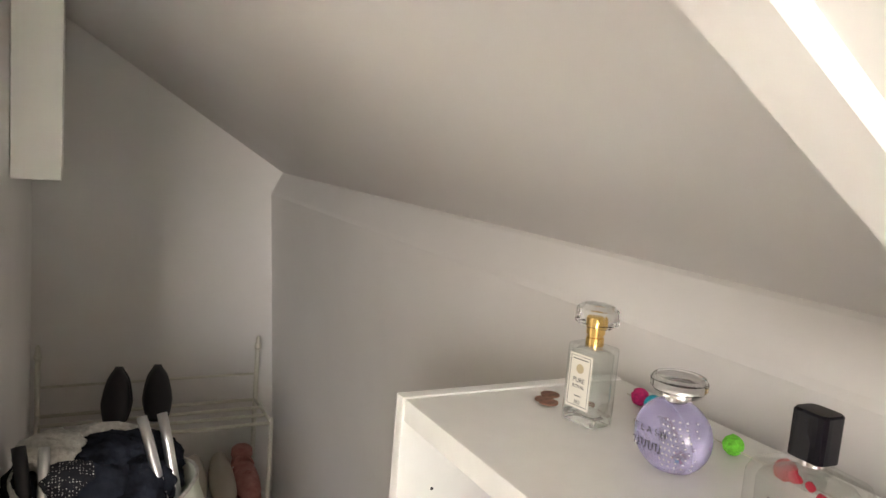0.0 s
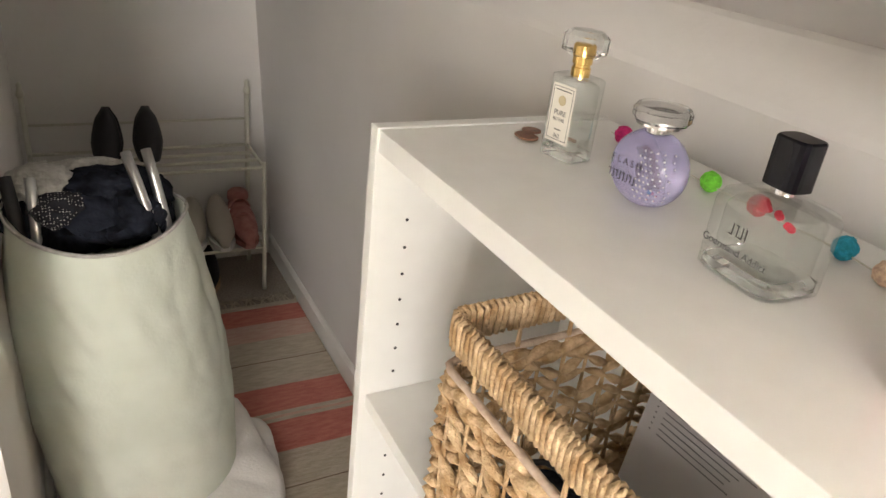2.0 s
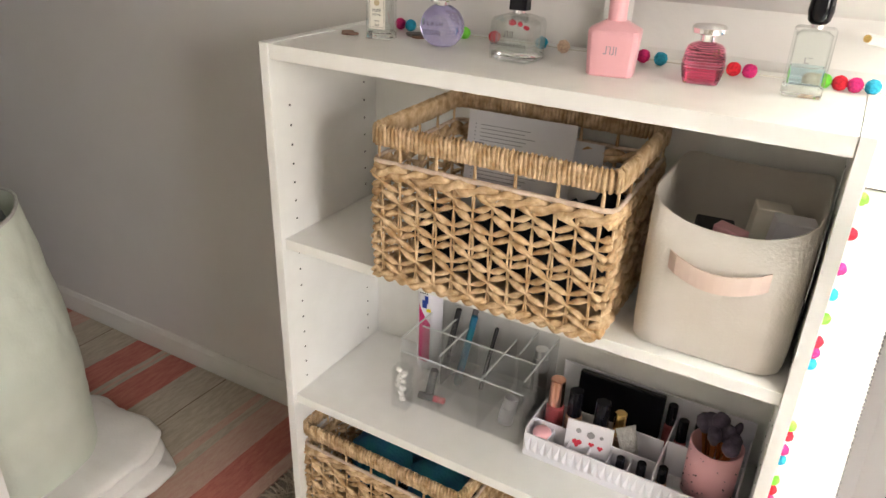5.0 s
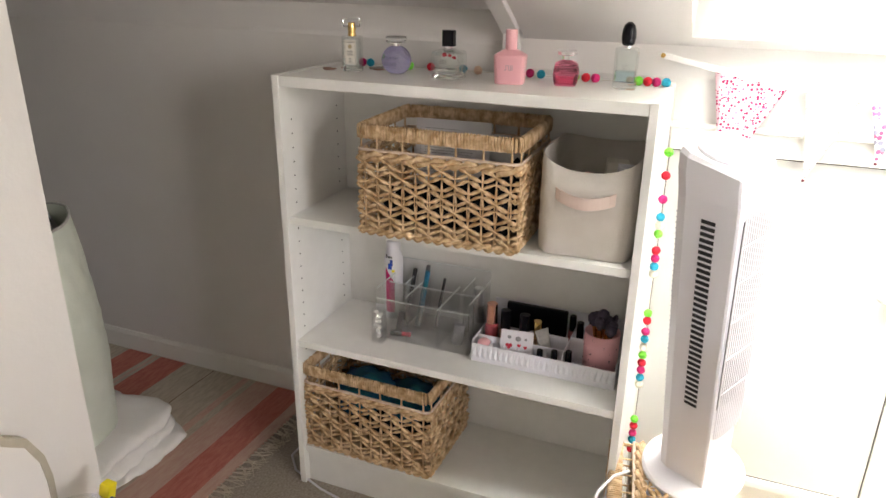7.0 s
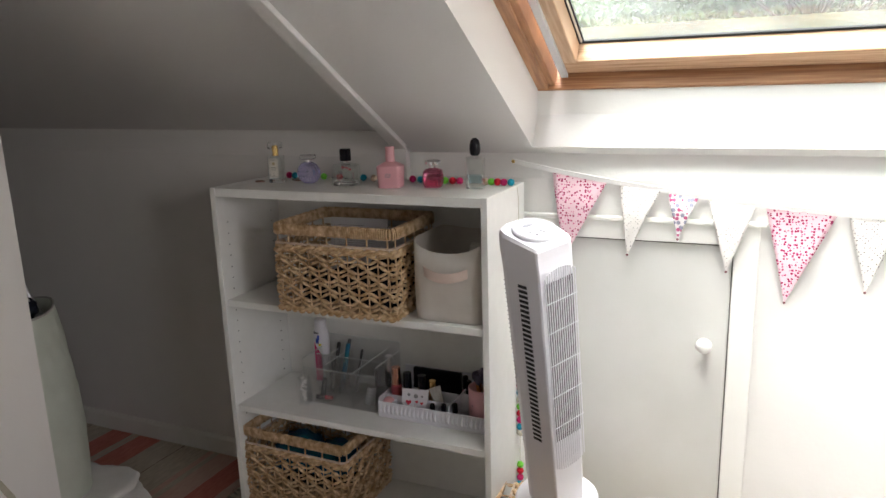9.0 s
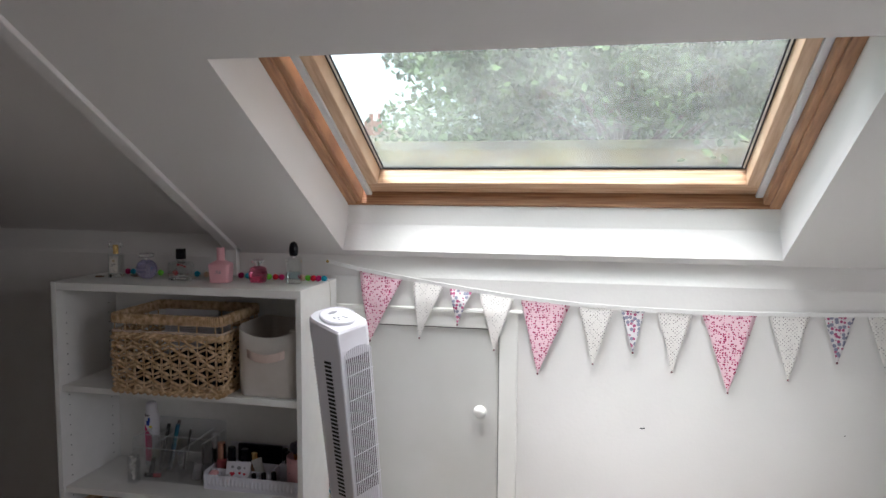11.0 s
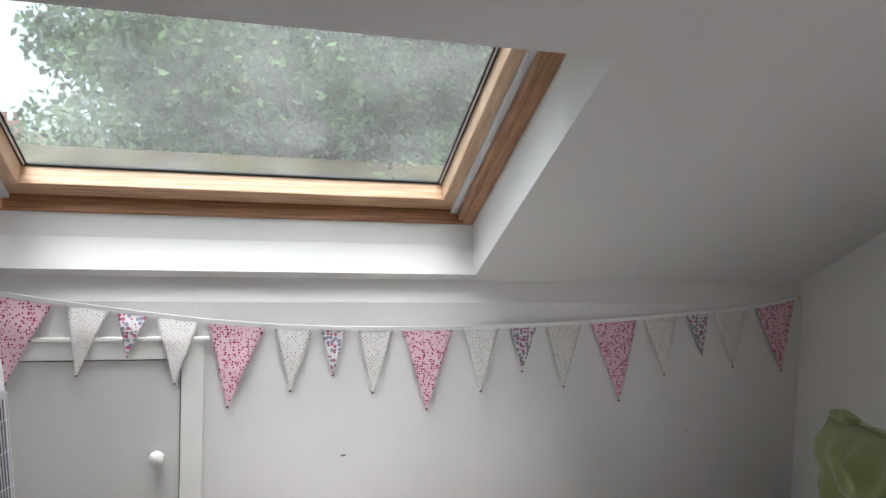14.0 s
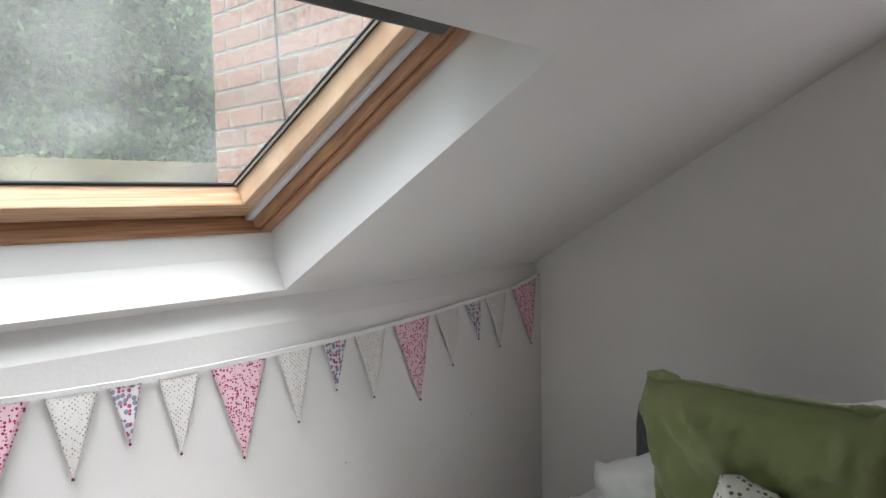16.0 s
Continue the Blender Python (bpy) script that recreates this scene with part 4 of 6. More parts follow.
def small_bottle(x, y, h, r_, glassm, capm, label, cap=.45, z=.0032):
    e = empty("cosmetic_bottle", pose(x, y, S2 + z), label, "cosmetic bottle", "bottles in the make-up tray")
    part("bottle", lathe([(r_ * .9, 0), (r_, .0015), (r_, h * (1 - cap) - .004), (r_ * .7, h * (1 - cap))], 20), glassm, e)
    part("cap", lathe([(r_ * .82, h * (1 - cap)), (r_ * .85, h * (1 - cap) + .001), (r_ * .8, h - .001), (r_ * .7, h)], 20), capm, e)


small_bottle(.150, .335, .122, .0155, DARKPINK, ROSEGOLD, "rose perfume mist bottle with a rose-gold cap", .42)
small_bottle(.155, .303, .108, .0145, SKINTONE, BLACKCAP, "small foundation bottle with a black cap")
small_bottle(.150, .255, .108, .015, SKINTONE, BLACKCAP, "square foundation bottle with a black cap")
small_bottle(.155, .226, .095, .012, SKINTONE, GOLD, "small beige concealer bottle with a gold cap")
small_bottle(.198, .135, .09, .010, DARKPINK, BLACKCAP, "dark nail varnish bottle with a black cap")
small_bottle(.21, .11, .085, .011, INK, BLACKCAP, "black nail varnish bottle")
small_bottle(.106, .172, .055, .009, DARKPINK, BLACKCAP, "small nail varnish bottle with a black cap")
small_bottle(.106, .205, .050, .0085, INK, BLACKCAP, "short black eyeliner pot in a front compartment")
small_bottle(.108, .140, .060, .0090, SKINTONE, BLACKCAP, "small beige sample bottle with a black cap")
small_bottle(.235, .160, .085, .0100, DARKPINK, BLACKCAP, "tall dark red nail varnish bottle")
dome = empty("sponge_case", pose(.118, .118, S2 + .0035), "clear plastic dome case for a sponge", "case")
part("dome", lathe([(.019, 0), (.021, .004), (.021, .020), (.017, .031), (.009, .037), (.002, .039)], 28), ACRYLIC, dome, smooth=True)
part("rim", lathe([(.0218, .0), (.0222, .003), (.0212, .0045)], 28), EDGEGLASS, dome)
tb = mesh_ob("cream_tube", loft([(.011, .013, 0, 2), (.009, .014, .04, 2.5), (.001, .016, .085, 6)], 20), GREYKNIT)
tb.matrix_world = pose(.150, .195, S2 + .004, -14, 0, 30)
tagged(tb, "squeezed pale grey cream tube in the make-up tray", "tube", "cosmetics")
sp_ = mesh_ob("makeup_sponge", ball(bmesh.new(), (0, 0, 0), .016, 3, (1, 1, .8)), PINKPAINT, True)
sp_.location = (.107, .338, S2 + .040)
tagged(sp_, "round pink make-up sponge", "sponge", "cosmetics")
pal = empty("eye_palette", pose(.236, .250, S2 + .004, 0, 4, 0), "black eyeshadow palette standing at the back of the tray", "palette", "cosmetics")
part("case", box_bm(0, .008, -.075, .075, 0, .088, bevel=.002), DARK, pal)
part("lid", box_bm(-.004, -.0006, -.075, .075, 0, .088, bevel=.0015), BLACKCAP, pal, "glossy black lid")
cd_ = empty("printed_card", pose(.110, .262, S2 + .026, 0, 16, 8) @ Matrix.Scale(1.45, 4), "white card printed with small hearts", "card")
part("card", box_bm(0, .003, -.026, .026, 0, .038, bevel=.0006), PLASTIC, cd_)
bm = bmesh.new()
for y, z, r_ in ((.012, .012, .006), (-.004, .014, .0035), (-.014, .012, .0035)):
    for s in (-1, 1):
        ball(bm, (-.0004, y + s * r_ * .42, z + r_ * .3), r_ * .55, 1, (.1, 1, 1))
    ball(bm, (-.0004, y, z - r_ * .2), r_ * .6, 1, (.1, .8, 1))
part("red_heart", bm, REDCLOTH, cd_, "red printed hearts")
bm = bmesh.new()
for y, z, r_ in ((.012, .027, .0035), (-.002, .025, .005), (-.014, .025, .0025)):
    ball(bm, (-.0004, y, z), r_, 1, (.1, 1, .9))
part("dark_heart", bm, GREYINK, cd_, "dark printed hearts")

cup = empty("brush_cup", pose(.158, .078, S2 + .0035), "pink speckled cup full of make-up brushes", "cup")
part("cup", lathe([(.036, 0), (.0385, .002), (.0395, .098), (.0365, .098), (.0355, .004)], 40), PINKPAINT, cup, smooth=True)
bm = bmesh.new()
for i in range(26):
    a, z = rnd.uniform(110, 250), rnd.uniform(.01, .09)
    ball(bm, (.0392 * math.cos(radians(a)), .0392 * math.sin(radians(a)), z), rnd.uniform(.0006, .0018), 1, (.5, 1, 1))
part("speckle", bm, INK, cup, kind="stuff")
for i in range(11):
    a = i * 2.4
    rr_ = .010 + .018 * (i % 3) / 2
    br = empty("makeup_brush", pose(.158 + rr_ * math.cos(a) * .6, .078 + rr_ * math.sin(a) * .6, S2 + .012, rnd.uniform(-14, 14), rnd.uniform(-16, 10), a * 57), "make-up brush with a gold ferrule and dark bristles", "brush", "make-up brushes")
    h, w = rnd.uniform(.088, .108), rnd.choice((.006, .010, .013))
    part("ferrule", lathe([(.003, 0), (.0035, h - .02), (.005, h)], 10), GOLD, br)
    part("bristles", lathe([(.005, h), (w, h + .012), (w, h + .024), (w * .5, h + .031)], 14), BRISTLE, br, smooth=True)

# ---- peg holes ----
# flat dark discs; the shade inside each hole is only colour
bm = bmesh.new()
for y, s in ((.7832, 1), (.0168, -1)):
    for x in (.04, .235):
        for i in range(26):
            z = .16 + i * .032
            if min(abs(z - q) for q in (.742, .733, .424, .415)) > .012:
                bmesh.ops.create_cone(bm, cap_ends=True, segments=10, radius1=.0018, radius2=.0018, depth=.0006, matrix=pose(x, y, z, 90, 0, 0))
part("peg_hole", bm, INK, bc, kind="stuff")

# ---- tower fan on a basket ----
FANZ = .280
third = basket(Matrix.Translation((-.025, -.235, FANZ / 2 + .003)) @ pose(0, 0, 0, 0, 0, 8) @ pose(0, 0, 0, -90, 0, 0) @ pose(0, 0, 0, 0, 0, 90), .36, FANZ - .004, .24, "natural woven basket lying on its side under the tower fan", "woven baskets", rows=6)
lin = mesh_ob("folded_linen", ball(bmesh.new(), (0, 0, 0), .1, 3, (1.2, .8, 1.3), .25, 1.5), material("lilac_cloth", (0.40, 0.40, 0.58), .9, (0.5, 0.5, 0.66), 20, bump=.3), True)
lin.location = (-.0, -.13, .155)
tagged(lin, "lilac folded linen inside the basket under the fan", "linen")
FANX, FANY = .062, -.150
fan = empty("tower_fan", pose(FANX, FANY, FANZ + .014, -2.2, -8.0, 0) @ pose(0, 0, 0, 0, 0, -28), "white plastic tower fan on a round base", "fan")
part("base", lathe([(.099, 0), (.103, .004), (.103, .011), (.098, .016), (.060, .022)], 56), PLASTIC, fan, smooth=False)
FH0, FH1 = .022, .655
bm = bmesh.new()
# a column: vent side faces -x, grille side faces -y, bowed back
prof = [(-.052, -.052), (-.050, -.056), (.030, -.060), (.048, -.048), (.054, -.01), (.046, .034), (.020, .054), (-.020, .058), (-.046, .048), (-.054, .030)]


def column(bm, outline, heights):
    rings = [[bm.verts.new((x * s + ox, y * s + oy, z + sl * (x * .0 + y))) for x, y in outline] for z, s, ox, oy, sl in heights]
    for A, B in zip(rings, rings[1:]):
        for k in range(len(A)):
            bm.faces.new((A[k], A[(k + 1) % len(A)], B[(k + 1) % len(B)], B[k]))
    bm.faces.new(rings[0][::-1]), bm.faces.new(rings[-1])


fs = lambda z: .99 + .15 * z / .58
column(bm, prof, [(FH0 - .004, fs(0), 0, 0, 0), (FH0 + .01, fs(.02), 0, 0, 0), (.58, fs(.58), 0, 0, 0), (.615, 1.16, .002, .004, .15), (.640, 1.14, .002, .004, .22), (.648, 1.08, .002, .004, .24)])
part("body", bm, PLASTIC, fan)
GREYPL = material("grey_plastic", (0.30, 0.30, 0.34), .4)
part("control_panel", lathe([(.049, -.012), (.050, .003), (.048, .006), (.046, .0065), (.045, .0045), (.040, .0045)], 48, pose(.002, .002, .6515, 13, 0, 0)), PLASTIC, fan)
part("grip_recess", ball(bmesh.new(), (.0, .022, .660), .014, 2, (1.25, .7, .15)), GREYPL, fan)
for x, y, r_ in ((-.018, -.006, .0042), (-.006, -.010, .0042), (.006, -.014, .0042), (.012, -.020, .0075), (-.014, -.022, .004)):
    part("control_knob", lathe([(r_, 0), (r_, .005), (r_ * .8, .006)], 16, pose(x, y, .6535 + y * .24, 13, 0, 0)), PLASTIC, fan)
# side vent slots, on the -x side: dark bars carry the openings' shade
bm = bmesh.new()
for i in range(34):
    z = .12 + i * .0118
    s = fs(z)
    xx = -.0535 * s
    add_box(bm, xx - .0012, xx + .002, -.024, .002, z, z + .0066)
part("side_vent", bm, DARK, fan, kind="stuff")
bm = bmesh.new()
for i in range(40):
    z = .12 + i * .0108
    s = fs(z)
    for q in range(3):
        ball(bm, (-.046 * s + .006 * q, .0485 * s + .0022 * q, z), .0018, 1)
part("rear_vent", bm, GREYPL, fan, kind="stuff")
# front grille: dark sheet that paints the shade of a recess, ribs
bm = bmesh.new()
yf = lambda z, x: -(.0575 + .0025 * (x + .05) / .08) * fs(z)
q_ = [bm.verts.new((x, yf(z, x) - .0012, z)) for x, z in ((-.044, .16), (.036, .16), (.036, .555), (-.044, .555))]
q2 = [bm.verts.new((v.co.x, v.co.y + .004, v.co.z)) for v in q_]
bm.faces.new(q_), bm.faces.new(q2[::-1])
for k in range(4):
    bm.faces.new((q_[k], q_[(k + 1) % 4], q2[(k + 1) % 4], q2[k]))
part("grille_recess", bm, material("grille_shadow", (0.045, 0.04, 0.05), .6), fan, "dark sheet behind the grille, coloured as the shade of a recess")
bm = bmesh.new()
for i in range(14):
    x = -.048 + i * .0068
    e_ = math.sqrt(max(0, 1 - ((x + .004) / .048) ** 2))
    zt, zb = .560 + .025 * e_, .080 + .02 * (1 - e_)
    tube(bm, [(x, yf(z, x) - .0042, z) for z in (zb, (zb + zt) / 2, zt)], .0016, 5)
part("grille_rib", bm, PLASTIC, fan, kind="stuff")
bm = bmesh.new()
for z in (.20, .28, .36, .44, .51):
    tube(bm, [(-.050, yf(z, -.05) - .0046, z), (.044, yf(z, .04) - .0046, z)], .0013, 5)
part("grille_bar", bm, PLASTIC, fan, kind="stuff")
cab2 = empty("power_cable", pose(0, 0, 0), "white power cable hanging from the fan over the basket", "cable")
part("cord", tube(bmesh.new(), [(-.02, -.03, FANZ + .030), (-.055, -.004, FANZ + .035), (-.10, .018, FANZ + .025), (-.16, .03, FANZ - .02), (-.20, .045, FANZ - .09), (-.23, .06, .12), (-.24, .09, .01), (-.20, .2, .0045), (-.08, .42, .0045), (-.01, .733, .0045), (.029, .835, .0045), (.078, .88, .0045), (.10, .86, .03)], .0032, 6), PLASTIC, cab2, smooth=True)

for ob in fan.children:     # the column stands on a short foot
    if not ob.name.startswith("base"):
        for v in ob.data.vertices:
            if v.co.z > .05:
                v.co.z += .062 + (.030 if ob.name.startswith("side_vent") else 0)

# ---- small door in the knee wall ----
DOORPAINT = material("door_eggshell", (0.61, 0.605, 0.575), 0.4, (0.65, 0.645, 0.62), 5.0, bump=0.05)
sd = empty("door_1", pose(WX, 0, 0), "closed small white painted access door with a round knob", "door")
sd["kind"] = "structure"
part("door_panel", box_bm(-.004, .02, -.5138, -.0045, .141, .9155, bevel=.0015), DOORPAINT, sd)
part("door_knob", lathe([(.008, 0), (.008, .012), (.017, .016), (.020, .024), (.016, .032), (.006, .035)], 28, pose(-.004, -.462, .665, 0, -90, 0)), TRIM, sd, smooth=True)
# dark grey sheet: the shade in the gap round the panel, as colour
part("door_gap", box_bm(-.0012, .0, -.5165, -.002, .138, .9195), GAPGREY, sd)
FRM = [("door_frame", -.013, .0, -.572, -.5165, .0, .968), ("door_frame", -.013, .0, -.5165, .0, .9195, .968), ("door_frame", -.013, .0, -.002, .03, .0, .9195), ("door_sill", -.016, .0, -.5165, -.002, .118, .138)]
for nm, x0, x1, y0, y1, z0, z1 in FRM:
    part(nm, box_bm(x0, x1, y0, y1, z0, z1, bevel=.003), TRIM, sd)
part("door_frame", box_bm(-.020, .0, -.585, .03, .9682, .978, bevel=.002), TRIM, sd)
part("door_apron", box_bm(-.006, .0, -.5165, -.002, .0, .118), TRIM, sd)

# skirting boards
SK = [(WX - .012, WX, Y0 + .0, -.573), (LX - .014, LX + .0, .39, Y1)]
for x0, x1, y0, y1 in SK:
    tagged(mesh_ob("baseboard", prism_bm([(x0, 0), (x0, .062), (x0 + .006, .075), (x1, .078), (x1, 0)], "y", y0, y1), TRIM), "white painted skirting board", "skirting", kind="structure")
tagged(mesh_ob("baseboard", prism_bm([(Y1 - .014, 0), (Y1 - .014, .07), (Y1 - .006, .078), (Y1, .078), (Y1, 0)], "x", -.384, LX - .014), TRIM), "white painted skirting board", "skirting", kind="structure")
tagged(mesh_ob("baseboard", prism_bm([(-.386, 0), (-.386, .078), (-.380, .075), (-.374, .062), (-.374, 0)], "y", 1.0521, Y1 - .014), TRIM), "white painted skirting board", "skirting", kind="structure")
# wall marks, plaster chips
bm = bmesh.new()
for y, z, s in ((-.942, .64, .004), (-.948, .641, .003), (-1.49, .66, .0025), (-2.02, .668, .0025), (-1.82, .62, .002), (.02, 1.045, .002)):
    ball(bm, (WX, y, z), s, 1, (.25, 1.3, .7), .5, 5)
tagged(mesh_ob("wall_chip", bm, INK), "small dark chips in the wall paint", "wall mark", kind="structure")

# ---- bunting ----
bt = empty("bunting", pose(0, 0, 0), "fabric bunting of pink, dotted and floral flags pinned to the wall", "bunting")
BX = WX - .006
CORD = [(.033, 1.112), (-.075, 1.090), (-.203, 1.068), (-.431, 1.036), (-.58, 1.018), (-.748, 1.004), (-.918, .997), (-1.09, .995), (-1.265, .997), (-1.442, 1.002), (-1.621, 1.010), (-1.803, 1.022), (-1.988, 1.037), (-2.231, 1.058), (-2.394, 1.090)]


def cord_z(y):
    for (a, za), (b, zb) in zip(CORD, CORD[1:]):
        if b <= y <= a:
            return za + (zb - za) * (y - a) / (b - a)
    return 1.09


bm = bmesh.new()
N_ = 120
rows_ = [[], [], [], []]
for i in range(N_ + 1):
    y = CORD[0][0] + (CORD[-1][0] - CORD[0][0]) * i / N_
    z = cord_z(y)
    w = .0005 * noise.noise(Vector((y * 40, 0, 0)))
    for q, (dx, dz) in enumerate(((.0, -.0065), (-.0035, -.006), (-.0045, .006), (.0, .0065))):
        rows_[q].append(bm.verts.new((BX + dx + w, y, z + dz + w * 2)))
for q in range(4):
    A, B = rows_[q], rows_[(q + 1) % 4]
    for i in range(N_):
        bm.faces.new((A[i], A[i + 1], B[i + 1], B[i]))
part("tape", bm, WHITE_CLOTH, bt, "white cotton tape")
FLAGS = [(-0.072, -0.212, -0.11, 0.866, 0), (-0.245, -0.342, -0.269, 0.883, 1), (-0.361, -0.432, -0.388, 0.93, 2), (-0.453, -0.56, -0.502, 0.857, 1), (-0.58, -0.727, -0.633, 0.789, 0), (-0.751, -0.853, -0.795, 0.828, 1),
         (-0.872, -0.94, -0.909, 0.868, 2), (-0.975, -1.073, -1.02, 0.817, 1), (-1.098, -1.245, -1.175, 0.765, 0), (-1.276, -1.383, -1.333, 0.812, 1), (-1.418, -1.497, -1.457, 0.868, 2), (-1.528, -1.641, -1.59, 0.82, 1),
         (-1.67, -1.822, -1.774, 0.772, 0), (-1.846, -1.957, -1.923, 0.849, 1), (-1.99, -2.068, -2.052, 0.911, 2), (-2.089, -2.205, -2.165, 0.869, 1), (-2.239, -2.38, -2.345, 0.852, 0)]
for i, (ya, yb, yt, zt, kd) in enumerate(FLAGS):
    bm = bmesh.new()
    n1, n2 = 9, 12
    g2 = []
    for side in (0, 1):
        rws = []
        for a in range(n2 + 1):
            f = a / n2
            row = []
            for b in range(n1 + 1):
                u = b / n1
                y_top = ya + (yb - ya) * u
                y = y_top + (yt - y_top) * f
                z0 = cord_z(y_top) - .004
                z = z0 + (zt - z0) * f
                x = BX - .0015 - .0035 * math.sin(f * 2.6) + (.004 * noise.noise(Vector((y * 22, z * 12, i)))) * (1 - abs(2 * u - 1) * .5) * (1 if f < .97 else 0) - (0 if side else .0009)
                row.append(bm.verts.new((min(x, WX - .0015) - (.0125 * min(1, f * 3.4) if i < 4 else 0), y, z)))
            rws.append(row)
        g2.append(rws)
    for side in (0, 1):
        for a in range(n2):
            for b in range(n1):
                bm.faces.new((g2[side][a][b], g2[side][a][b + 1], g2[side][a + 1][b + 1], g2[side][a + 1][b]))
    for a in range(n2):
        for b in (0, n1):
            bm.faces.new((g2[0][a][b], g2[0][a + 1][b], g2[1][a + 1][b], g2[1][a][b]))
    ob = part("flag", bm, (PINKPRINT, DOTPRINT, FLORAL)[kd], bt, ("pink heart-print flag", "white dotted flag", "small floral-print flag")[kd], smooth=True)
    part("pin", ball(bmesh.new(), (BX - .004 - (.0125 if i < 4 else 0), yt, zt), .0032, 2), PINRED, bt, "dark red pin")
for y, z in ((.033, 1.112), (-2.394, 1.090)):
    part("pin", lathe([(.003, 0), (.005, .004), (.004, .006)], 12, pose(BX - .002, y, z, 0, -90, 0)), GOLD, bt, "brass drawing pin")

# ---- wall cupboard in the closet ----
wc = empty("wall_cupboard", pose(-.386, 1.62, 1.2), "plain white wall cupboard hung high in the closet", "cupboard")
part("body", box_bm(.001, .081, .018, .5, .0, .55, bevel=.002), TRIM, wc)
part("door", box_bm(.001, .081, .0, .0165, .0, .55, bevel=.002), TRIM, wc)

# ---- rug ----
rug = empty("rug", pose(0, 0, 0), "flat-woven striped rug in dusty pink and cream with fringed ends", "rug")
RX0, RX1 = -.372, .355
STR = [(.985, 1.02, RUG_ROSE, "pale rose"), (1.02, 1.115, RUG_PINK, "pink"), (1.115, 1.20, RUG_ROSE, "pale rose"), (1.20, 1.225, RUG_CREAM, "cream"), (1.225, 1.25, RUG_ROSE, "pale rose"), (1.25, 1.37, RUG_CREAM, "cream"), (1.37, 1.374, RUG_LINE, "brown"),
       (1.374, 1.49, RUG_CREAM, "cream"), (1.49, 1.60, RUG_PINK, "pink"), (1.60, 1.613, RUG_CREAM, "cream"), (1.613, 1.623, RUG_ROSE, "pale rose"), (1.623, 1.638, RUG_CREAM, "cream"), (1.638, 1.745, RUG_PINK, "pink"), (1.745, 1.86, RUG_CREAM, "cream"), (1.86, 1.864, RUG_LINE, "brown"),
       (1.864, 1.97, RUG_CREAM, "cream"), (1.97, 2.06, RUG_ROSE, "pale rose"), (2.06, 2.15, RUG_PINK, "pink"), (2.15, 2.175, RUG_CREAM, "cream")]
for y0, y1, mt, cn in STR:
    bm = bmesh.new()
    n = 26
    A, B, A2, B2 = [], [], [], []
    for i in range(n + 1):
        x = RX0 + (RX1 - RX0) * i / n
        for lst, y in ((A, y0), (B, y1)):
            zz = .0062 + .0014 * noise.noise(Vector((x * 5, y * 7, 0))) + .001 * noise.noise(Vector((x * 17, y * 20, 3)))
            lst.append(bm.verts.new((x, y + .004 * noise.noise(Vector((x * 3, y * 2, 9))), zz)))
    lo = [bm.verts.new((v.co.x, v.co.y, .0005)) for v in A], [bm.verts.new((v.co.x, v.co.y, .0005)) for v in B]
    for i in range(n):
        bm.faces.new((A[i], A[i + 1], B[i + 1], B[i]))
        bm.faces.new((A[i], lo[0][i], lo[0][i + 1], A[i + 1]))
        bm.faces.new((B[i], B[i + 1], lo[1][i + 1], lo[1][i]))
    part("stripe", bm, mt, rug, cn + " woven stripe")
rnd = random.Random(9)
bm = bmesh.new()
for ye, s in ((.985, -1), (2.175, 1)):
    for i in range(46):
        x = RX0 + .006 + (RX1 - RX0 - .012) * i / 45
        a = rnd.uniform(-.5, .5)
        for q in range(4):
            d_ = rnd.uniform(-.35, .35) + a
            l = rnd.uniform(.045, .065)
            tube(bm, [(x, ye, .005), (x + .25 * l * math.sin(a), ye + s * .25 * l, .007), (x + .6 * l * math.sin(d_), ye + s * .6 * l, .005), (x + l * math.sin(d_ * 1.5), ye + s * l * .95, .003)], [.0022, .0028, .0013, .0009], 4)
part("fringe", bm, RUG_CREAM, rug, "knotted cream fringe", kind="stuff")

# ---- folded duvet and laundry bag ----
dv = empty("folded_duvet", pose(-.145, 1.44, .0075, 0, 0, 0), "folded white duvet lying under the laundry bag", "duvet")
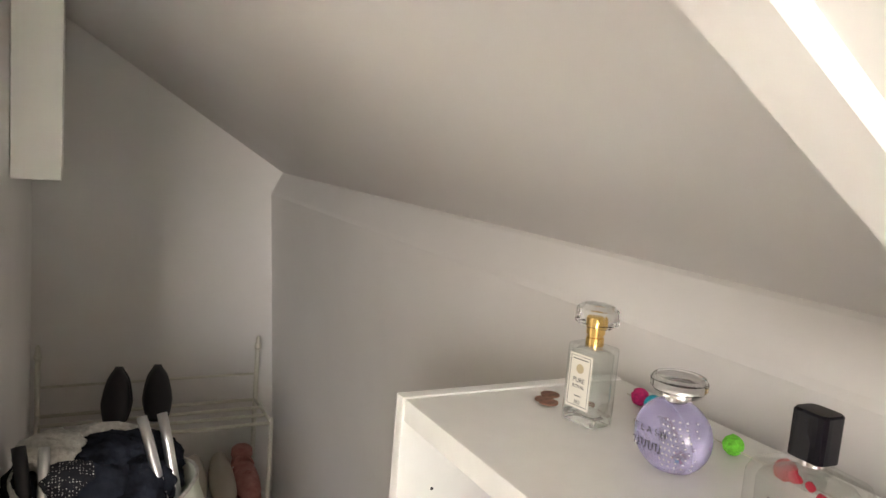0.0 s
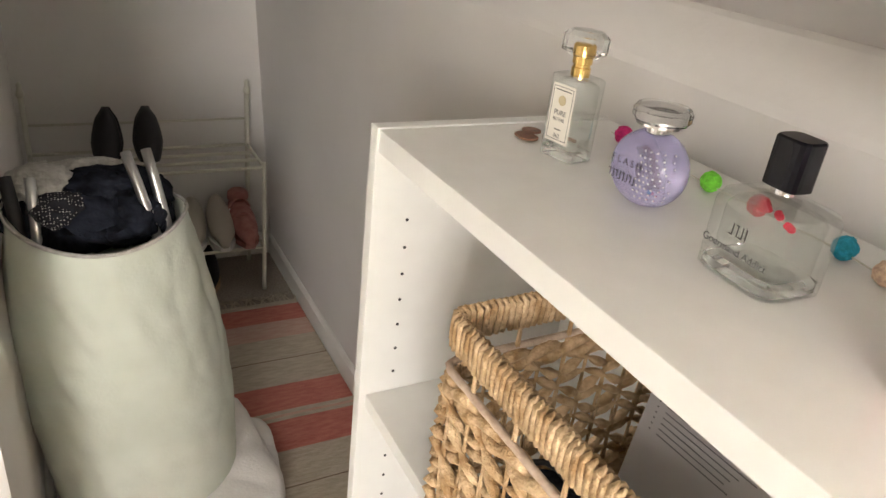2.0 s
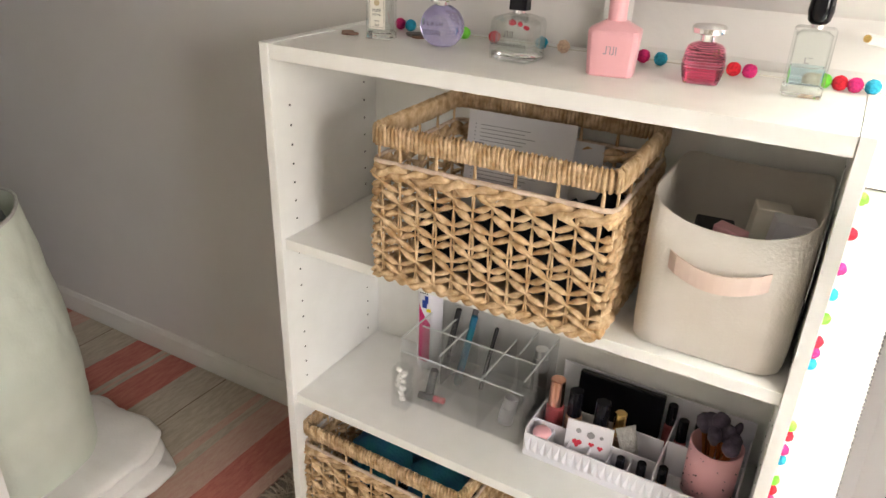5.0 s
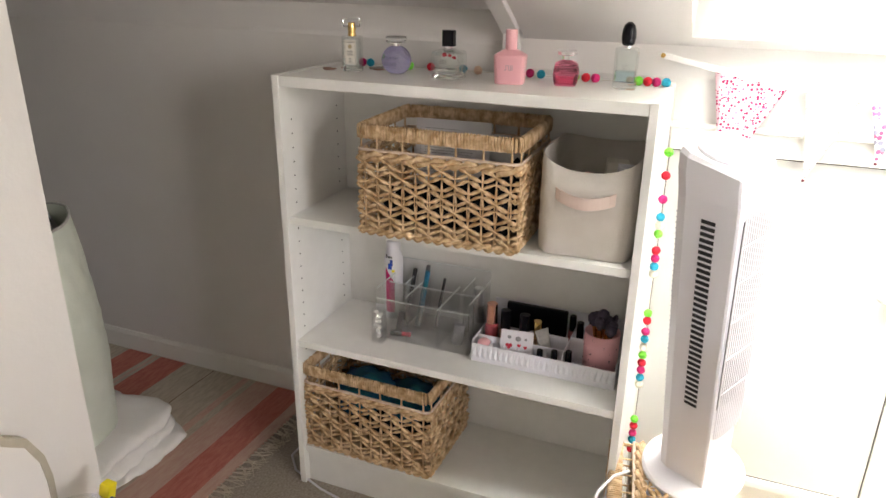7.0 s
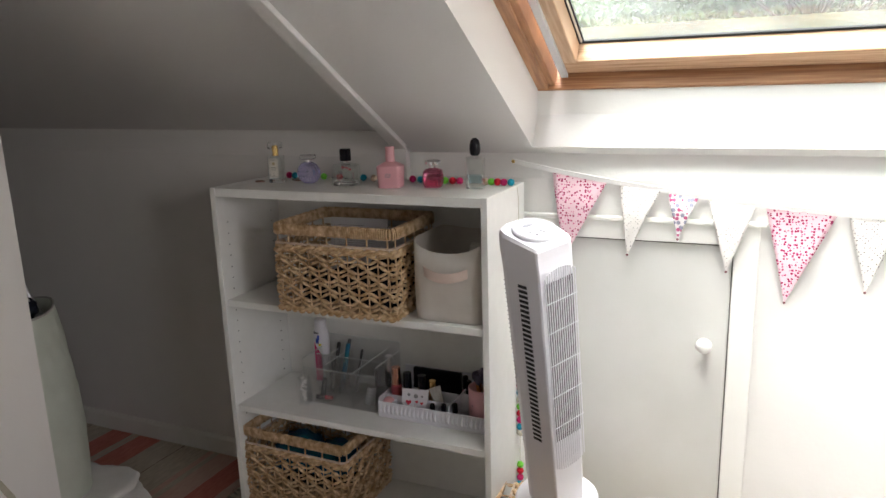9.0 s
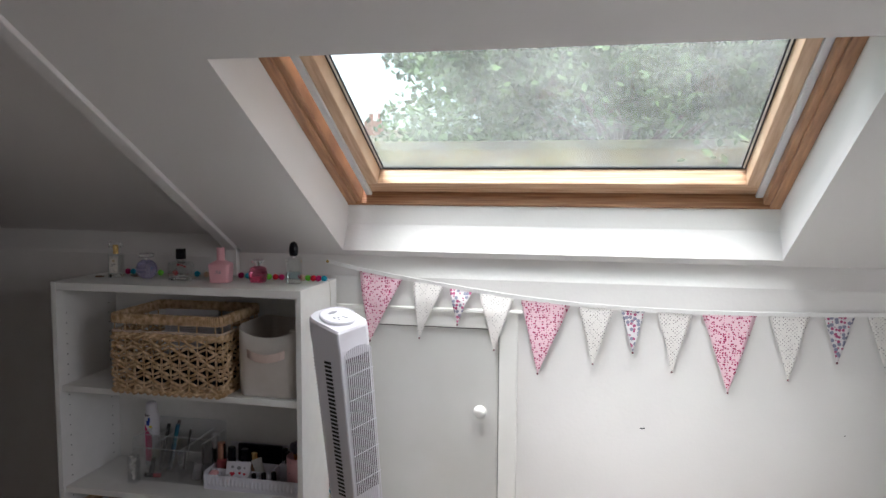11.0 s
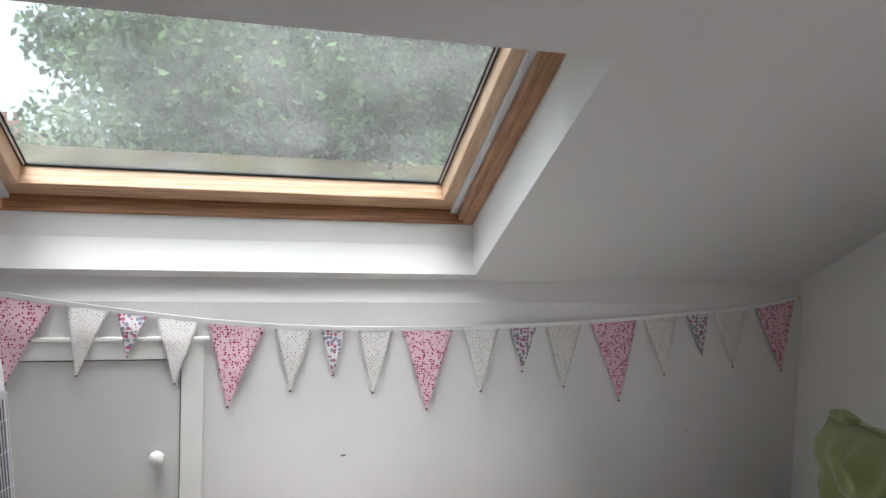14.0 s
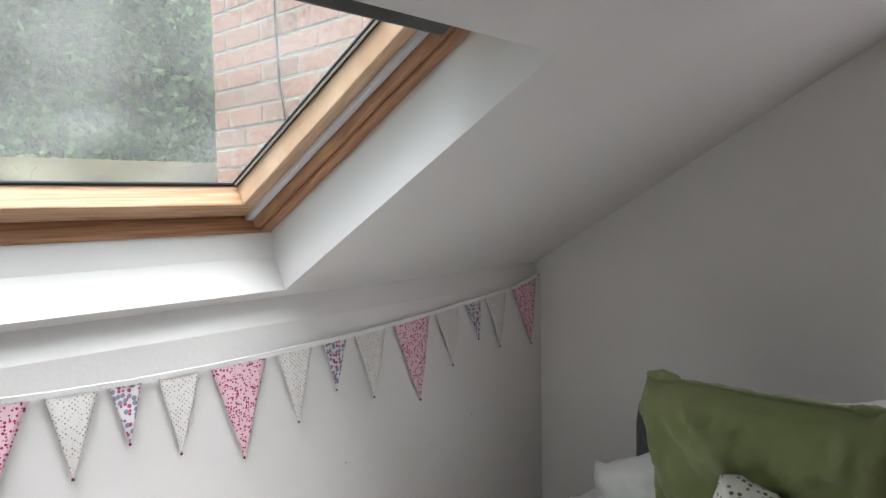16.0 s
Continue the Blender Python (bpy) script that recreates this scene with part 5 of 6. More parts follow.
for q, (hx_, hy_, z0, z1, ox, oy, rz) in enumerate(((.228, .238, 0, .026, .0, -.004, -5), (.222, .230, .024, .048, -.008, .010, 2), (.206, .222, .046, .074, .006, .016, 6))):
    secs = [(hx_ - .012, hy_ - .012, z0, 5), (hx_, hy_, z0 + .008, 5), (hx_ + .002, hy_ + .002, (z0 + z1) / 2, 5), (hx_, hy_, z1 - .008, 5), (hx_ - .014, hy_ - .014, z1 - .001, 5), (hx_ * .8, hy_ * .8, z1, 5), (hx_ * .4, hy_ * .4, z1, 4), (.01, .01, z1, 3)]
    bm = loft(secs, 120)
    for v in bm.verts:
        a = math.atan2(v.co.y, v.co.x)
        k = noise.noise(Vector((v.co.x * 9, v.co.y * 9, q * 5 + v.co.z * 30)))
        edge = max(abs(v.co.x) / hx_, abs(v.co.y) / hy_)
        if v.co.z > z0 + .004:
            w_ = abs(noise.noise(Vector((v.co.x * 16 + q, v.co.y * 7, v.co.z * 12))))
            v.co.z -= .010 * max(0, 1 - 7 * abs(noise.noise(Vector((v.co.x * 6 + q * 3, v.co.y * 6, 3 + v.co.z * 5))))) * min(1, max(0, edge * 2.5 - 1))
            v.co.z += .010 * k * (edge > .6) + .003 * k - .012 * w_ * (edge > .6)
        v.co.x += .014 * k * edge
        v.co.y += .008 * noise.noise(Vector((v.co.x * 8, 4, v.co.z * 25))) * edge
    bmesh.ops.transform(bm, matrix=pose(ox, oy, 0, 0, 0, rz), verts=bm.verts)
    part("fold", bm, WHITE_CLOTH, dv, smooth=True)
lbg = empty("laundry_bag", pose(-.182, 1.502, .077), "sage green fabric laundry bag overflowing with dark clothes", "laundry bag")
bm = bmesh.new()
BR, BH = .192, .640
segs, lv = 150, 80
rings = []
for j in range(lv + 1):
    f = j / lv
    z = f * BH
    ring_ = []
    for k in range(segs):
        a = k * math.tau / segs
        r_ = BR * (0.99 + .05 * math.sin(math.pi * f))
        tx, ty = 1 - .23 * f ** 2.5, 1 - .10 * f ** 2.5
        fold = .006 * noise.noise(Vector((math.cos(a) * 2.2 + z * 3.5, math.sin(a) * 2.2 - z * 2, z * 5))) + .003 * noise.noise(Vector((math.cos(a) * 5 + z * 9, math.sin(a) * 5 - z * 5, z * 8)))
        crease = .0055 * abs(noise.noise(Vector((a * 1.6 + z * 9, z * 14 - a * 2, 5))))
        ridge_ = .003 * max(0, 1 - 9 * abs(noise.noise(Vector((math.cos(a) * 1.6 + z * 3.2, math.sin(a) * 1.6 - z * 2.4, 11 + z))))) * (.4 + .6 * math.sin(math.pi * f))
        r_ += (fold - crease - ridge_) * (0.25 + .75 * min(1, f * 3)) * (1 if f < .98 else .5)
        lean = .012 * f
        zz = z + (.010 * math.cos(2 * a) - .028 * max(0, math.sin(a + .5))) * f ** 3
        ring_.append(bm.verts.new((r_ * math.cos(a) * .98 * tx - .045 * f, r_ * math.sin(a) * .98 * ty - .062 * f, zz)))
    rings.append(ring_)
inner = [bm.verts.new((v.co.x * .975, v.co.y * .975, v.co.z - .001)) for v in rings[-1]]
deep = [bm.verts.new((v.co.x * .97, v.co.y * .97, BH - .14)) for v in rings[-1]]
rings += [inner, deep]
for A, B in zip(rings, rings[1:]):
    for k in range(segs):
        bm.faces.new((A[k], A[(k + 1) % segs], B[(k + 1) % segs], B[k]))
bm.faces.new(rings[0][::-1]), bm.faces.new(rings[-1])
part("bag_body", bm, BAG, lbg, smooth=True)
pts = [(v[0], v[1], v[2]) for v in [(BR * .99 * math.cos(a) * .755 - .045, BR * .99 * math.sin(a) * .882 - .062, BH + .010 * math.cos(2 * a) - .028 * max(0, math.sin(a + .5))) for a in [k * math.tau / 60 for k in range(60)]]]
part("hem", tube(bmesh.new(), pts, .0035, 6, closed=True), GREYKNIT, lbg, "grey piped hem", smooth=True)
HZ = BH - .045
HANDLES = [((.046, -.145, HZ - .02), (.006, -.055, HZ + .14), ALU, .0088), ((.066, -.118, HZ - .02), (.040, -.045, HZ + .14), ALU, .0088), ((-.140, -.140, HZ + .0), (-.140, -.085, HZ + .115), ALU, .0085), ((-.163, -.118, HZ + .02), (-.176, -.075, HZ + .115), DARK, .0110)]
for a, b, mt, r_ in HANDLES:
    a, b = Vector(a), Vector(b)
    part("handle", tube(bmesh.new(), [a, a.lerp(b, .3) + Vector((0, 0, .004)), a.lerp(b, .7) + Vector((0, 0, .006)), b], r_, 12), mt, lbg, "aluminium carrying tube" if mt is ALU else "black padded carrying tube", smooth=True)

rnd = random.Random(21)
CL = [(-.04, .02, .0, .105, (1.3, 1.2, .62), BLACK_CLOTH, "navy black"), (.05, -.02, .0, .08, (1.0, 1.2, .62), BLACK_CLOTH, "navy black"), (-.095, .03, .045, .058, (1.1, 1.3, .7), GREYKNIT, "grey knitted"), (-.065, -.045, .030, .056, (1.0, 1.2, .6), SPOTCLOTH, "black spotted"),
      (.055, .04, .032, .062, (1.2, 1, .6), BLACK_CLOTH, "navy black"), (-.01, .085, .05, .045, (1.7, .8, .5), GREYKNIT, "pale grey"), (.02, -.07, .0, .07, (1.5, .8, .5), BLACK_CLOTH, "navy black"), (.0, .02, .04, .06, (1.2, 1.2, .6), BLACK_CLOTH, "navy black"), (.085, .05, .005, .062, (1.1, 1.2, .7), BLACK_CLOTH, "black"), (.10, -.01, -.01, .05, (.9, 1.3, .8), BLACK_CLOTH, "black")]
for x, y, z, r_, sq, mt, cn in CL:
    bm = ball(bmesh.new(), (0, 0, 0), r_, 5, sq, 0, 1)
    for v in bm.verts:
        c = Vector(v.co) * (1 / r_)
        v.co *= 1 + .16 * noise.noise(c * 1.7 + Vector((x, y, z)) * 50) + .10 * abs(noise.noise(c * 3.5 + Vector((y, x, z)) * 40)) - .14 * abs(noise.noise(c * 2.6 + Vector((z, y, x)) * 70)) + .05 * noise.noise(c * 7)
    o = mesh_ob("garment", bm, mt, True)
    o.matrix_world = pose(-.230 + x * .85, 1.45 + y * (1.0 if y > 0 else .6), .077 + BH - .016 + z, 0, 0, rnd.uniform(-10, 10)) @ Matrix.Scale(.92, 4)
    tagged(o, cn + " crumpled garment heaped in the laundry bag", "clothes", "heaped clothes")

# ---- shoe rack ----
rk = empty("shoe_rack", pose(0, 0, 0), "cream coated metal two-tier shoe rack", "shoe rack")
rx0, rx1, ry0, ry1 = -.365, .276, 2.28, 2.50


def rod(pts, r_=.006, nm="rail"):
    part(nm, tube(bmesh.new(), pts, r_, 10), METALWHITE, rk, smooth=True)


for x in (rx0, rx1):
    rod([(x, ry0, .0), (x - .004, ry0 - .012, .04), (x, ry0, .08), (x, ry0, .455)], .007, "post")
    rod([(x, ry1, .0), (x, ry1, .62)], .008, "post")
    part("finial", lathe([(.009, .615), (.012, .622), (.009, .632), (.006, .645), (.008, .652), (.002, .66)], 16, Matrix.Translation((x, ry1, 0))), METALWHITE, rk, smooth=True)
    for z in (.16, .44):
        rod([(x, ry0, z), (x, ry1, z)], .005, "side_rail")
for z in (.16, .44):
    for y in (ry0, ry0 + .07, ry0 + .14, ry1):
        rod([(rx0, y, z), (rx1, y, z)], .0055)
rod([(rx0, ry1, .53), (rx1, ry1, .53)], .004)


def shoe(m, upper, sole, label, heel=0.0, length=.24, name="shoe"):
    e = empty(name, m, label, "shoe", "shoes on the rack")
    bm = bmesh.new()
    n, sg = 14, 18
    rs = []
    for i in range(n + 1):
        f = i / n
        w = (.028 + .014 * math.sin(math.pi * min(1, f * 1.05)) ** .8) * (1 - .55 * max(0, f - .82) / .18)
        h = .062 * (1 - f) ** .55 + .026 if f < 1 else .012
        ring_ = []
        for k in range(sg):
            a = k * math.tau / sg
            ring_.append(bm.verts.new((w * math.cos(a), f * length, max(0, h / 2 + h / 2 * math.sin(a)) + .012 + heel * (1 - f) ** 2)))
        rs.append(ring_)
    for A, B in zip(rs, rs[1:]):
        for k in range(sg):
            bm.faces.new((A[k], A[(k + 1) % sg], B[(k + 1) % sg], B[k]))
    bm.faces.new(rs[0][::-1]), bm.faces.new(rs[-1])
    part("upper", bm, upper, e, smooth=True)
    bm = bmesh.new()
    rs = []
    for i in range(n + 1):
        f = i / n
        w = (.029 + .015 * math.sin(math.pi * min(1, f * 1.05)) ** .8) * (1 - .5 * max(0, f - .82) / .18)
        zb = heel * (1 - f) ** 2
        rs.append([bm.verts.new(p) for p in ((-w, f * length, zb), (w, f * length, zb), (w, f * length, zb + .016), (-w, f * length, zb + .016))])
    for A, B in zip(rs, rs[1:]):
        for k in range(4):
            bm.faces.new((A[k], A[(k + 1) % 4], B[(k + 1) % 4], B[k]))
    bm.faces.new(rs[0][::-1]), bm.faces.new(rs[-1])
    part("sole", bm, sole, e)
    return e


for x, lab in ((-.155, 0), (-.045, 1)):
    e = shoe(pose(x, 2.40, .447, 76, 0, -4 if lab else -9), DARK, DARK, "black leather shoe standing toe-up on the rack", .02, .158)
    for ob in e.children:      # narrow almond toes
        for v in ob.data.vertices:
            v.co.x *= 1 - .42 * max(0, v.co.y / .158 - .35) ** .8
for x, rz, up_, so, lab in ((.085, 172, SHOECREAM, WHITE_CLOTH, "cream leather trainer on the lower tier"), (.165, 176, SHOECREAM, WHITE_CLOTH, "cream leather trainer on the lower tier")):
    e = shoe(pose(x, 2.50, .168, 0, 0, rz), up_, so, lab)
    bm = bmesh.new()
    for i in range(5):
        tube(bm, [(-.016, .06 + i * .018, .080 - i * .007), (0, .062 + i * .018, .086 - i * .007), (.016, .06 + i * .018, .080 - i * .007)], .002, 5)
    part("laces", bm, WHITE_CLOTH, e)
for x, rz in ((.235, 178),):
    e = shoe(pose(x, 2.50, .168, 0, 0, rz), SHOEPINK, SHOEPINK, "dusky rose strappy shoe on the lower tier")
    for yy, h in ((.06, .085), (.13, .060)):
        part("strap", tube(bmesh.new(), [(.042 * math.cos(a), yy, .02 + h * math.sin(a)) for a in [math.pi * q / 10 for q in range(11)]], .009, 8, .5), SHOEPINK, e, smooth=True)
    part("cuff", lathe([(.030, .0), (.036, .01), (.034, .03), (.026, .038)], 20, pose(0, .03, .085)), SHOEPINK, e, smooth=True)
    part("white_band", lathe([(.0365, .0), (.038, .004), (.037, .016), (.034, .018)], 20, pose(0, .06, .055)), WHITE_CLOTH, e, smooth=True)
e = shoe(pose(.115, 2.52, .001, 0, 0, 176), DARK, CORK, "black sandal with a cork sole on the floor under the rack")

# ---- corner by the partition ----
bd = empty("shaped_board", pose(-.62, 1.0, 0), "white shaped board with a taupe edge leaning on the wall", "board")
out = [(-.30, 0), (.085, 0), (.088, .33), (.082, .38), (.06, .43), (.02, .46), (-.03, .55), (-.09, .66), (-.30, .86)]
part("panel", prism_bm([(x, z) for x, z in out], "y", .012, .03), WALL, bd)
edge = [(.095, .0), (.100, .34), (.092, .392), (.066, .447), (.026, .476), (-.022, .563), (-.082, .672), (-.30, .885)]
bm = prism_bm([(x, z) for x, z in out[1:]] + edge[::-1], "y", .008, .032)
part("edge_band", bm, TAUPE, bd, "taupe edge band")
pkb = empty("plastic_bag", pose(-.56, .90, 0), "clear plastic carrier bag of small packets on the floor", "bag")
bm = loft([(.06, .07, 0, 4), (.07, .08, .06, 4), (.065, .075, .22, 3), (.05, .06, .31, 3), (.03, .035, .34, 2)], 40)
for v in bm.verts:
    v.co += Vector((noise.noise(v.co * 18), noise.noise(v.co * 18 + Vector((5, 0, 0))), 0)) * .014
part("bag", bm, ACRYLIC, pkb)
for x, y, z, rx, rz, mt, sz in ((.02, -.02, .27, 20, 30, PACKBLUE, (.05, .006, .04)), (.06, .01, .27, -15, 60, PLASTIC, (.035, .006, .03)), (.085, .03, .275, 10, 10, PACKYELLOW, (.012, .012, .035))):
    p_ = mesh_ob("packet", box_bm(-sz[0], sz[0], -sz[1], sz[1], -sz[2], sz[2], bevel=.003), mt)
    p_.matrix_world = pose(-.56 + x, .90 + y, z, rx, 10, rz)
    tagged(p_, "small printed snack packet on top of the plastic bag", "packet", "packets")

# ---- bed ----
bed = empty("bed", pose(0, 0, 0), "single bed with a grey headboard and white bedding", "bed")
bx0, bx1, by0, by1 = -1.22, -.02, -2.33, -.72
part("headboard", loft([(.53, .030, 0, 8), (.53, .030, .64, 8), (.522, .030, .70, 7), (.500, .030, .735, 6), (.46, .026, .752, 5)], 64, m=pose(-.635, -2.375, 0)), GREY_CLOTH, bed, "grey upholstered headboard", smooth=True)
part("base", box_bm(bx0 + .03, bx1 - .03, by0, by1 - .05, .0, .26, bevel=.01), GREY_CLOTH, bed)
part("mattress", box_bm(bx0 + .01, bx1 - .01, by0, by1 - .03, .261, .46, bevel=.03), WHITE_CLOTH, bed)
du = empty("duvet", pose(0, 0, 0), "white cotton duvet spread over the bed", "duvet")
bm = bmesh.new()
nx, ny = 44, 72
gr = []
for i in range(nx + 1):
    row = []
    for j in range(ny + 1):
        u, v = i / nx * 2 - 1, j / ny * 2 - 1
        x, y = (bx0 + bx1) / 2 + u * .68, -1.33 + v * .70
        ex, ey = max(0, abs(u) - .80) / .20, max(0, v - .90) / .10
        drop = .22 * min(1, ex) ** 1.6 + .22 * min(1, ey) ** 1.6
        z = .475 - drop + .018 * noise.noise(Vector((x * 3, y * 3, 0))) + .010 * noise.noise(Vector((x * 9, y * 6, 2)))
        x -= math.copysign(.055, u) * min(1, ex)
        y -= .04 * min(1, ey)
        row.append(bm.verts.new((x, y, max(z, .25))))
    gr.append(row)
for i in range(nx):
    for j in range(ny):
        bm.faces.new((gr[i][j], gr[i + 1][j], gr[i + 1][j + 1], gr[i][j + 1]))
ext = bmesh.ops.extrude_face_region(bm, geom=list(bm.faces))
bmesh.ops.translate(bm, verts=[g_ for g_ in ext["geom"] if isinstance(g_, bmesh.types.BMVert)], vec=(0, 0, .02))
part("cover", bm, WHITE_CLOTH, du, smooth=True)


def cushion(m, w, h, t, mat, label, cat, name="cushion", seed=0.0, piping=None, group=""):
    e = empty(name, m, label, cat, group)
    part("cover", cushion_bm(w, h, t, 40, .020 if "velvet" in label else .012, seed), mat, e, smooth=True)
    if "velvet" in label:
        for sx in (1, -1):
            part("gathered_corner", ball(bmesh.new(), (sx * (w / 2 - .078), 0, h - .012), .023, 3, (1.7, .6, .8), .6, 1.5), mat, e, smooth=True)
    if piping:
        pts = []
        for i in range(48):
            s = i / 12
            k = int(s)
            f = s - k
            u, v = ((-1 + 2 * f, -1), (1, -1 + 2 * f), (1 - 2 * f, 1), (-1, 1 - 2 * f))[k]
            bl = 1 - .11 * (u * u * v * v) ** 2
            pts.append((u * w / 2 * bl * (1 - .06 * (1 - v * v) * abs(u) ** 3), 0, h / 2 + v * h / 2 * bl * (1 - .06 * (1 - u * u) * abs(v) ** 3)))
        part("piping", tube(bmesh.new(), pts, .004, 6, closed=True), piping, e, smooth=True)
    return e


cushion(pose(-.44, -2.20, .345, -16, 24, 0), .50, .36, .15, WHITE_CLOTH, "plump white pillow against the headboard", "pillow", "pillow", 2.0)
cushion(pose(-.87, -2.23, .485, -14, 14, 0), .40, .42, .12, WHITE_CLOTH, "white pillow leaning on the wall behind a green cushion", "pillow", "pillow", 8.0)
cushion(pose(-.635, -2.05, .475, -16, 0.5, -4), .62, .465, .16, GREEN_CLOTH, "large olive green velvet cushion standing on the bed", "cushion", seed=3.0, piping=GREEN_CLOTH, group="green cushions")
cushion(pose(-1.12, -2.08, .475, -16, 2, 8), .50, .42, .16, GREEN_CLOTH, "olive green velvet cushion standing on the bed", "cushion", seed=6.0, piping=GREEN_CLOTH, group="green cushions")
FLW = dotted("cream_floral_cloth", (0.72, 0.70, 0.64), (0.30, 0.18, 0.10), 60.0, 0.30, (0.10, 0.14, 0.05))
cushion(pose(-.66, -1.90, .480, -18, -18, -8), .32, .25, .12, FLW, "small cream floral cushion in front of the green one", "cushion", seed=5.0)

table = empty("round_table", pose(-.47, -.50, 0), "small round white side table at the foot of the bed", "table")
part("tabletop", lathe([(.235, .525), (.240, .529), (.240, .543), (.234, .547)], 64), PLASTIC, table)
for a in (45, 135, 225, 315):
    part("leg", tube(bmesh.new(), [(.17 * math.cos(radians(a)), .17 * math.sin(radians(a)), 0), (.12 * math.cos(radians(a)), .12 * math.sin(radians(a)), .525)], .012, 10), PLASTIC, table, smooth=True)

# roof window metalwork
PALEGREY = material("pale_grey_metal", (0.66, 0.67, 0.69), .4)
BARMETAL = material("bar_metal", (0.10, 0.095, 0.09), .35, metallic=.8)
# added dark strip: its colour is the shade in the gap under the sash
part("weather_strip", slope_bm((.3405, .3555, -1.255, -.08, N0 + .2055, N0 + .212)), DARK, win, "dark strip coloured as the shade of the gap below the sash")
for y_a, y_b, q in ((-.1320, -.1282, 1), (-1.2068, -1.203, -1)):
    part("glazing_gasket", slope_bm((.4092, 1.16, y_a, y_b, N0 + .240, N0 + .2478)), DARK, win, "dark rubber gasket")
    part("spacer_bar", slope_bm((.414, 1.16, y_a - .0042 * q, y_b - .0042 * q, N0 + .2405, N0 + .2478)), TRIM, win, "white spacer between the panes")
    part("glazing_gasket", slope_bm((.414, 1.16, y_a - .0084 * q, y_b - .0084 * q, N0 + .2445, N0 + .2478)), DARK, win, "dark rubber gasket")
part("glazing_gasket", slope_bm((.4092, .4125, -1.2025, -.1325, N0 + .241, N0 + .2478)), DARK, win, "dark rubber gasket")
part("spacer_bar", slope_bm((.4130, .4150, -1.197, -.138, N0 + .243, N0 + .2478)), DARK, win, "dark spacer between the panes")
part("side_flashing", slope_bm((.350, 1.20, -.095, -.0765, N0 + .180, N0 + .1895), bevel=.001), PALEGREY, win, "grey metal side strip")
part("side_flashing", slope_bm((.350, 1.20, -1.2595, -1.240, N0 + .180, N0 + .1895), bevel=.001), PALEGREY, win, "grey metal side strip")
part("control_bar", slope_bm((1.083, 1.125, -1.240, -.090, N0 + .138, N0 + .160), bevel=.006), BARMETAL, win, "dark grey metal ventilation bar")

# ---- outside ----
tagged(mesh_ob("ground", box_bm(2.0, 400, -300, 300, -5.4, -5.2), material("grass", (0.05, 0.09, 0.03), .95, (0.09, 0.13, 0.05), 3)), "rough green grass", "ground", kind="structure")
tagged(mesh_ob("wall_outer", box_bm(.62, .75, -6, 6, -5.2, .9), WALL), "rendered outer wall", "wall", kind="structure")
BRICK = material("brick", (0.28, 0.095, 0.065), .9, (0.40, 0.22, 0.17), 40, bump=.7, bump_scale=90)
MORTAR = material("mortar", (0.24, 0.21, 0.19), .95, (0.34, 0.31, 0.28), 30, bump=.6)
cx0, cx1, cy0, cy1 = -.70, 1.43, -2.45, -1.80
ch = empty("chimney_stack", pose(0, 0, 0), "weathered red brick chimney stack beside the roof window", "chimney")
roof_z = lambda x: 1.663 - .574 * x
part("core", prism_bm([(cx0 + .004, roof_z(cx0) - .1), (cx1 - .004, roof_z(cx1) - .1), (cx1 - .004, 4.2), (cx0 + .004, 4.2)], "y", cy0 + .004, cy1 - .004), MORTAR, ch, "pale mortar")
rnd = random.Random(3)
bmb = box_bm(-.1075, .1075, -.05, .05, -.0325, .0325, bevel=.004)
for v in bmb.verts:
    v.co += Vector((noise.noise(v.co * 60), noise.noise(v.co * 60 + Vector((3, 0, 0))), noise.noise(v.co * 60 + Vector((0, 3, 0))))) * .002
bme = bpy.data.meshes.new("brick")
bmb.to_mesh(bme)
bmb.free()
bme.materials.append(BRICK)
BR2 = material("brick_dark", (0.22, 0.10, 0.08), .9, (0.36, 0.20, 0.15), 50, bump=.7, bump_scale=90)
bme2 = bme.copy()
bme2.materials.clear()
bme2.materials.append(BR2)
for c in range(40):
    z = 1.02 + c * .075
    off = .1125 if c % 2 else 0
    for k in range(9):
        x = cx1 - .1075 - off - k * .225
        if x < cx0 + .1 or z < roof_z(x - .11) + .03:
            continue
        o = new("brick", bme if rnd.random() < .7 else bme2)
        o.parent = ch
        o.location = (x, cy1 - .05 + rnd.uniform(-.002, .003), z)
    if c % 2 and z > roof_z(cx1 - .05) + .03:
        o = new("brick", bme)
        o.parent, o.scale = ch, (.45, 1, 1)
        o.location = (cx1 - .05, cy1 - .05, z)
part("dangling_wire", tube(bmesh.new(), [(1.12 - .02 * i + .03 * math.sin(i * .9), cy1 + .012, 3.6 - i * .2) for i in range(13)], .004, 6), DARK, ch, "black cable down the brick")


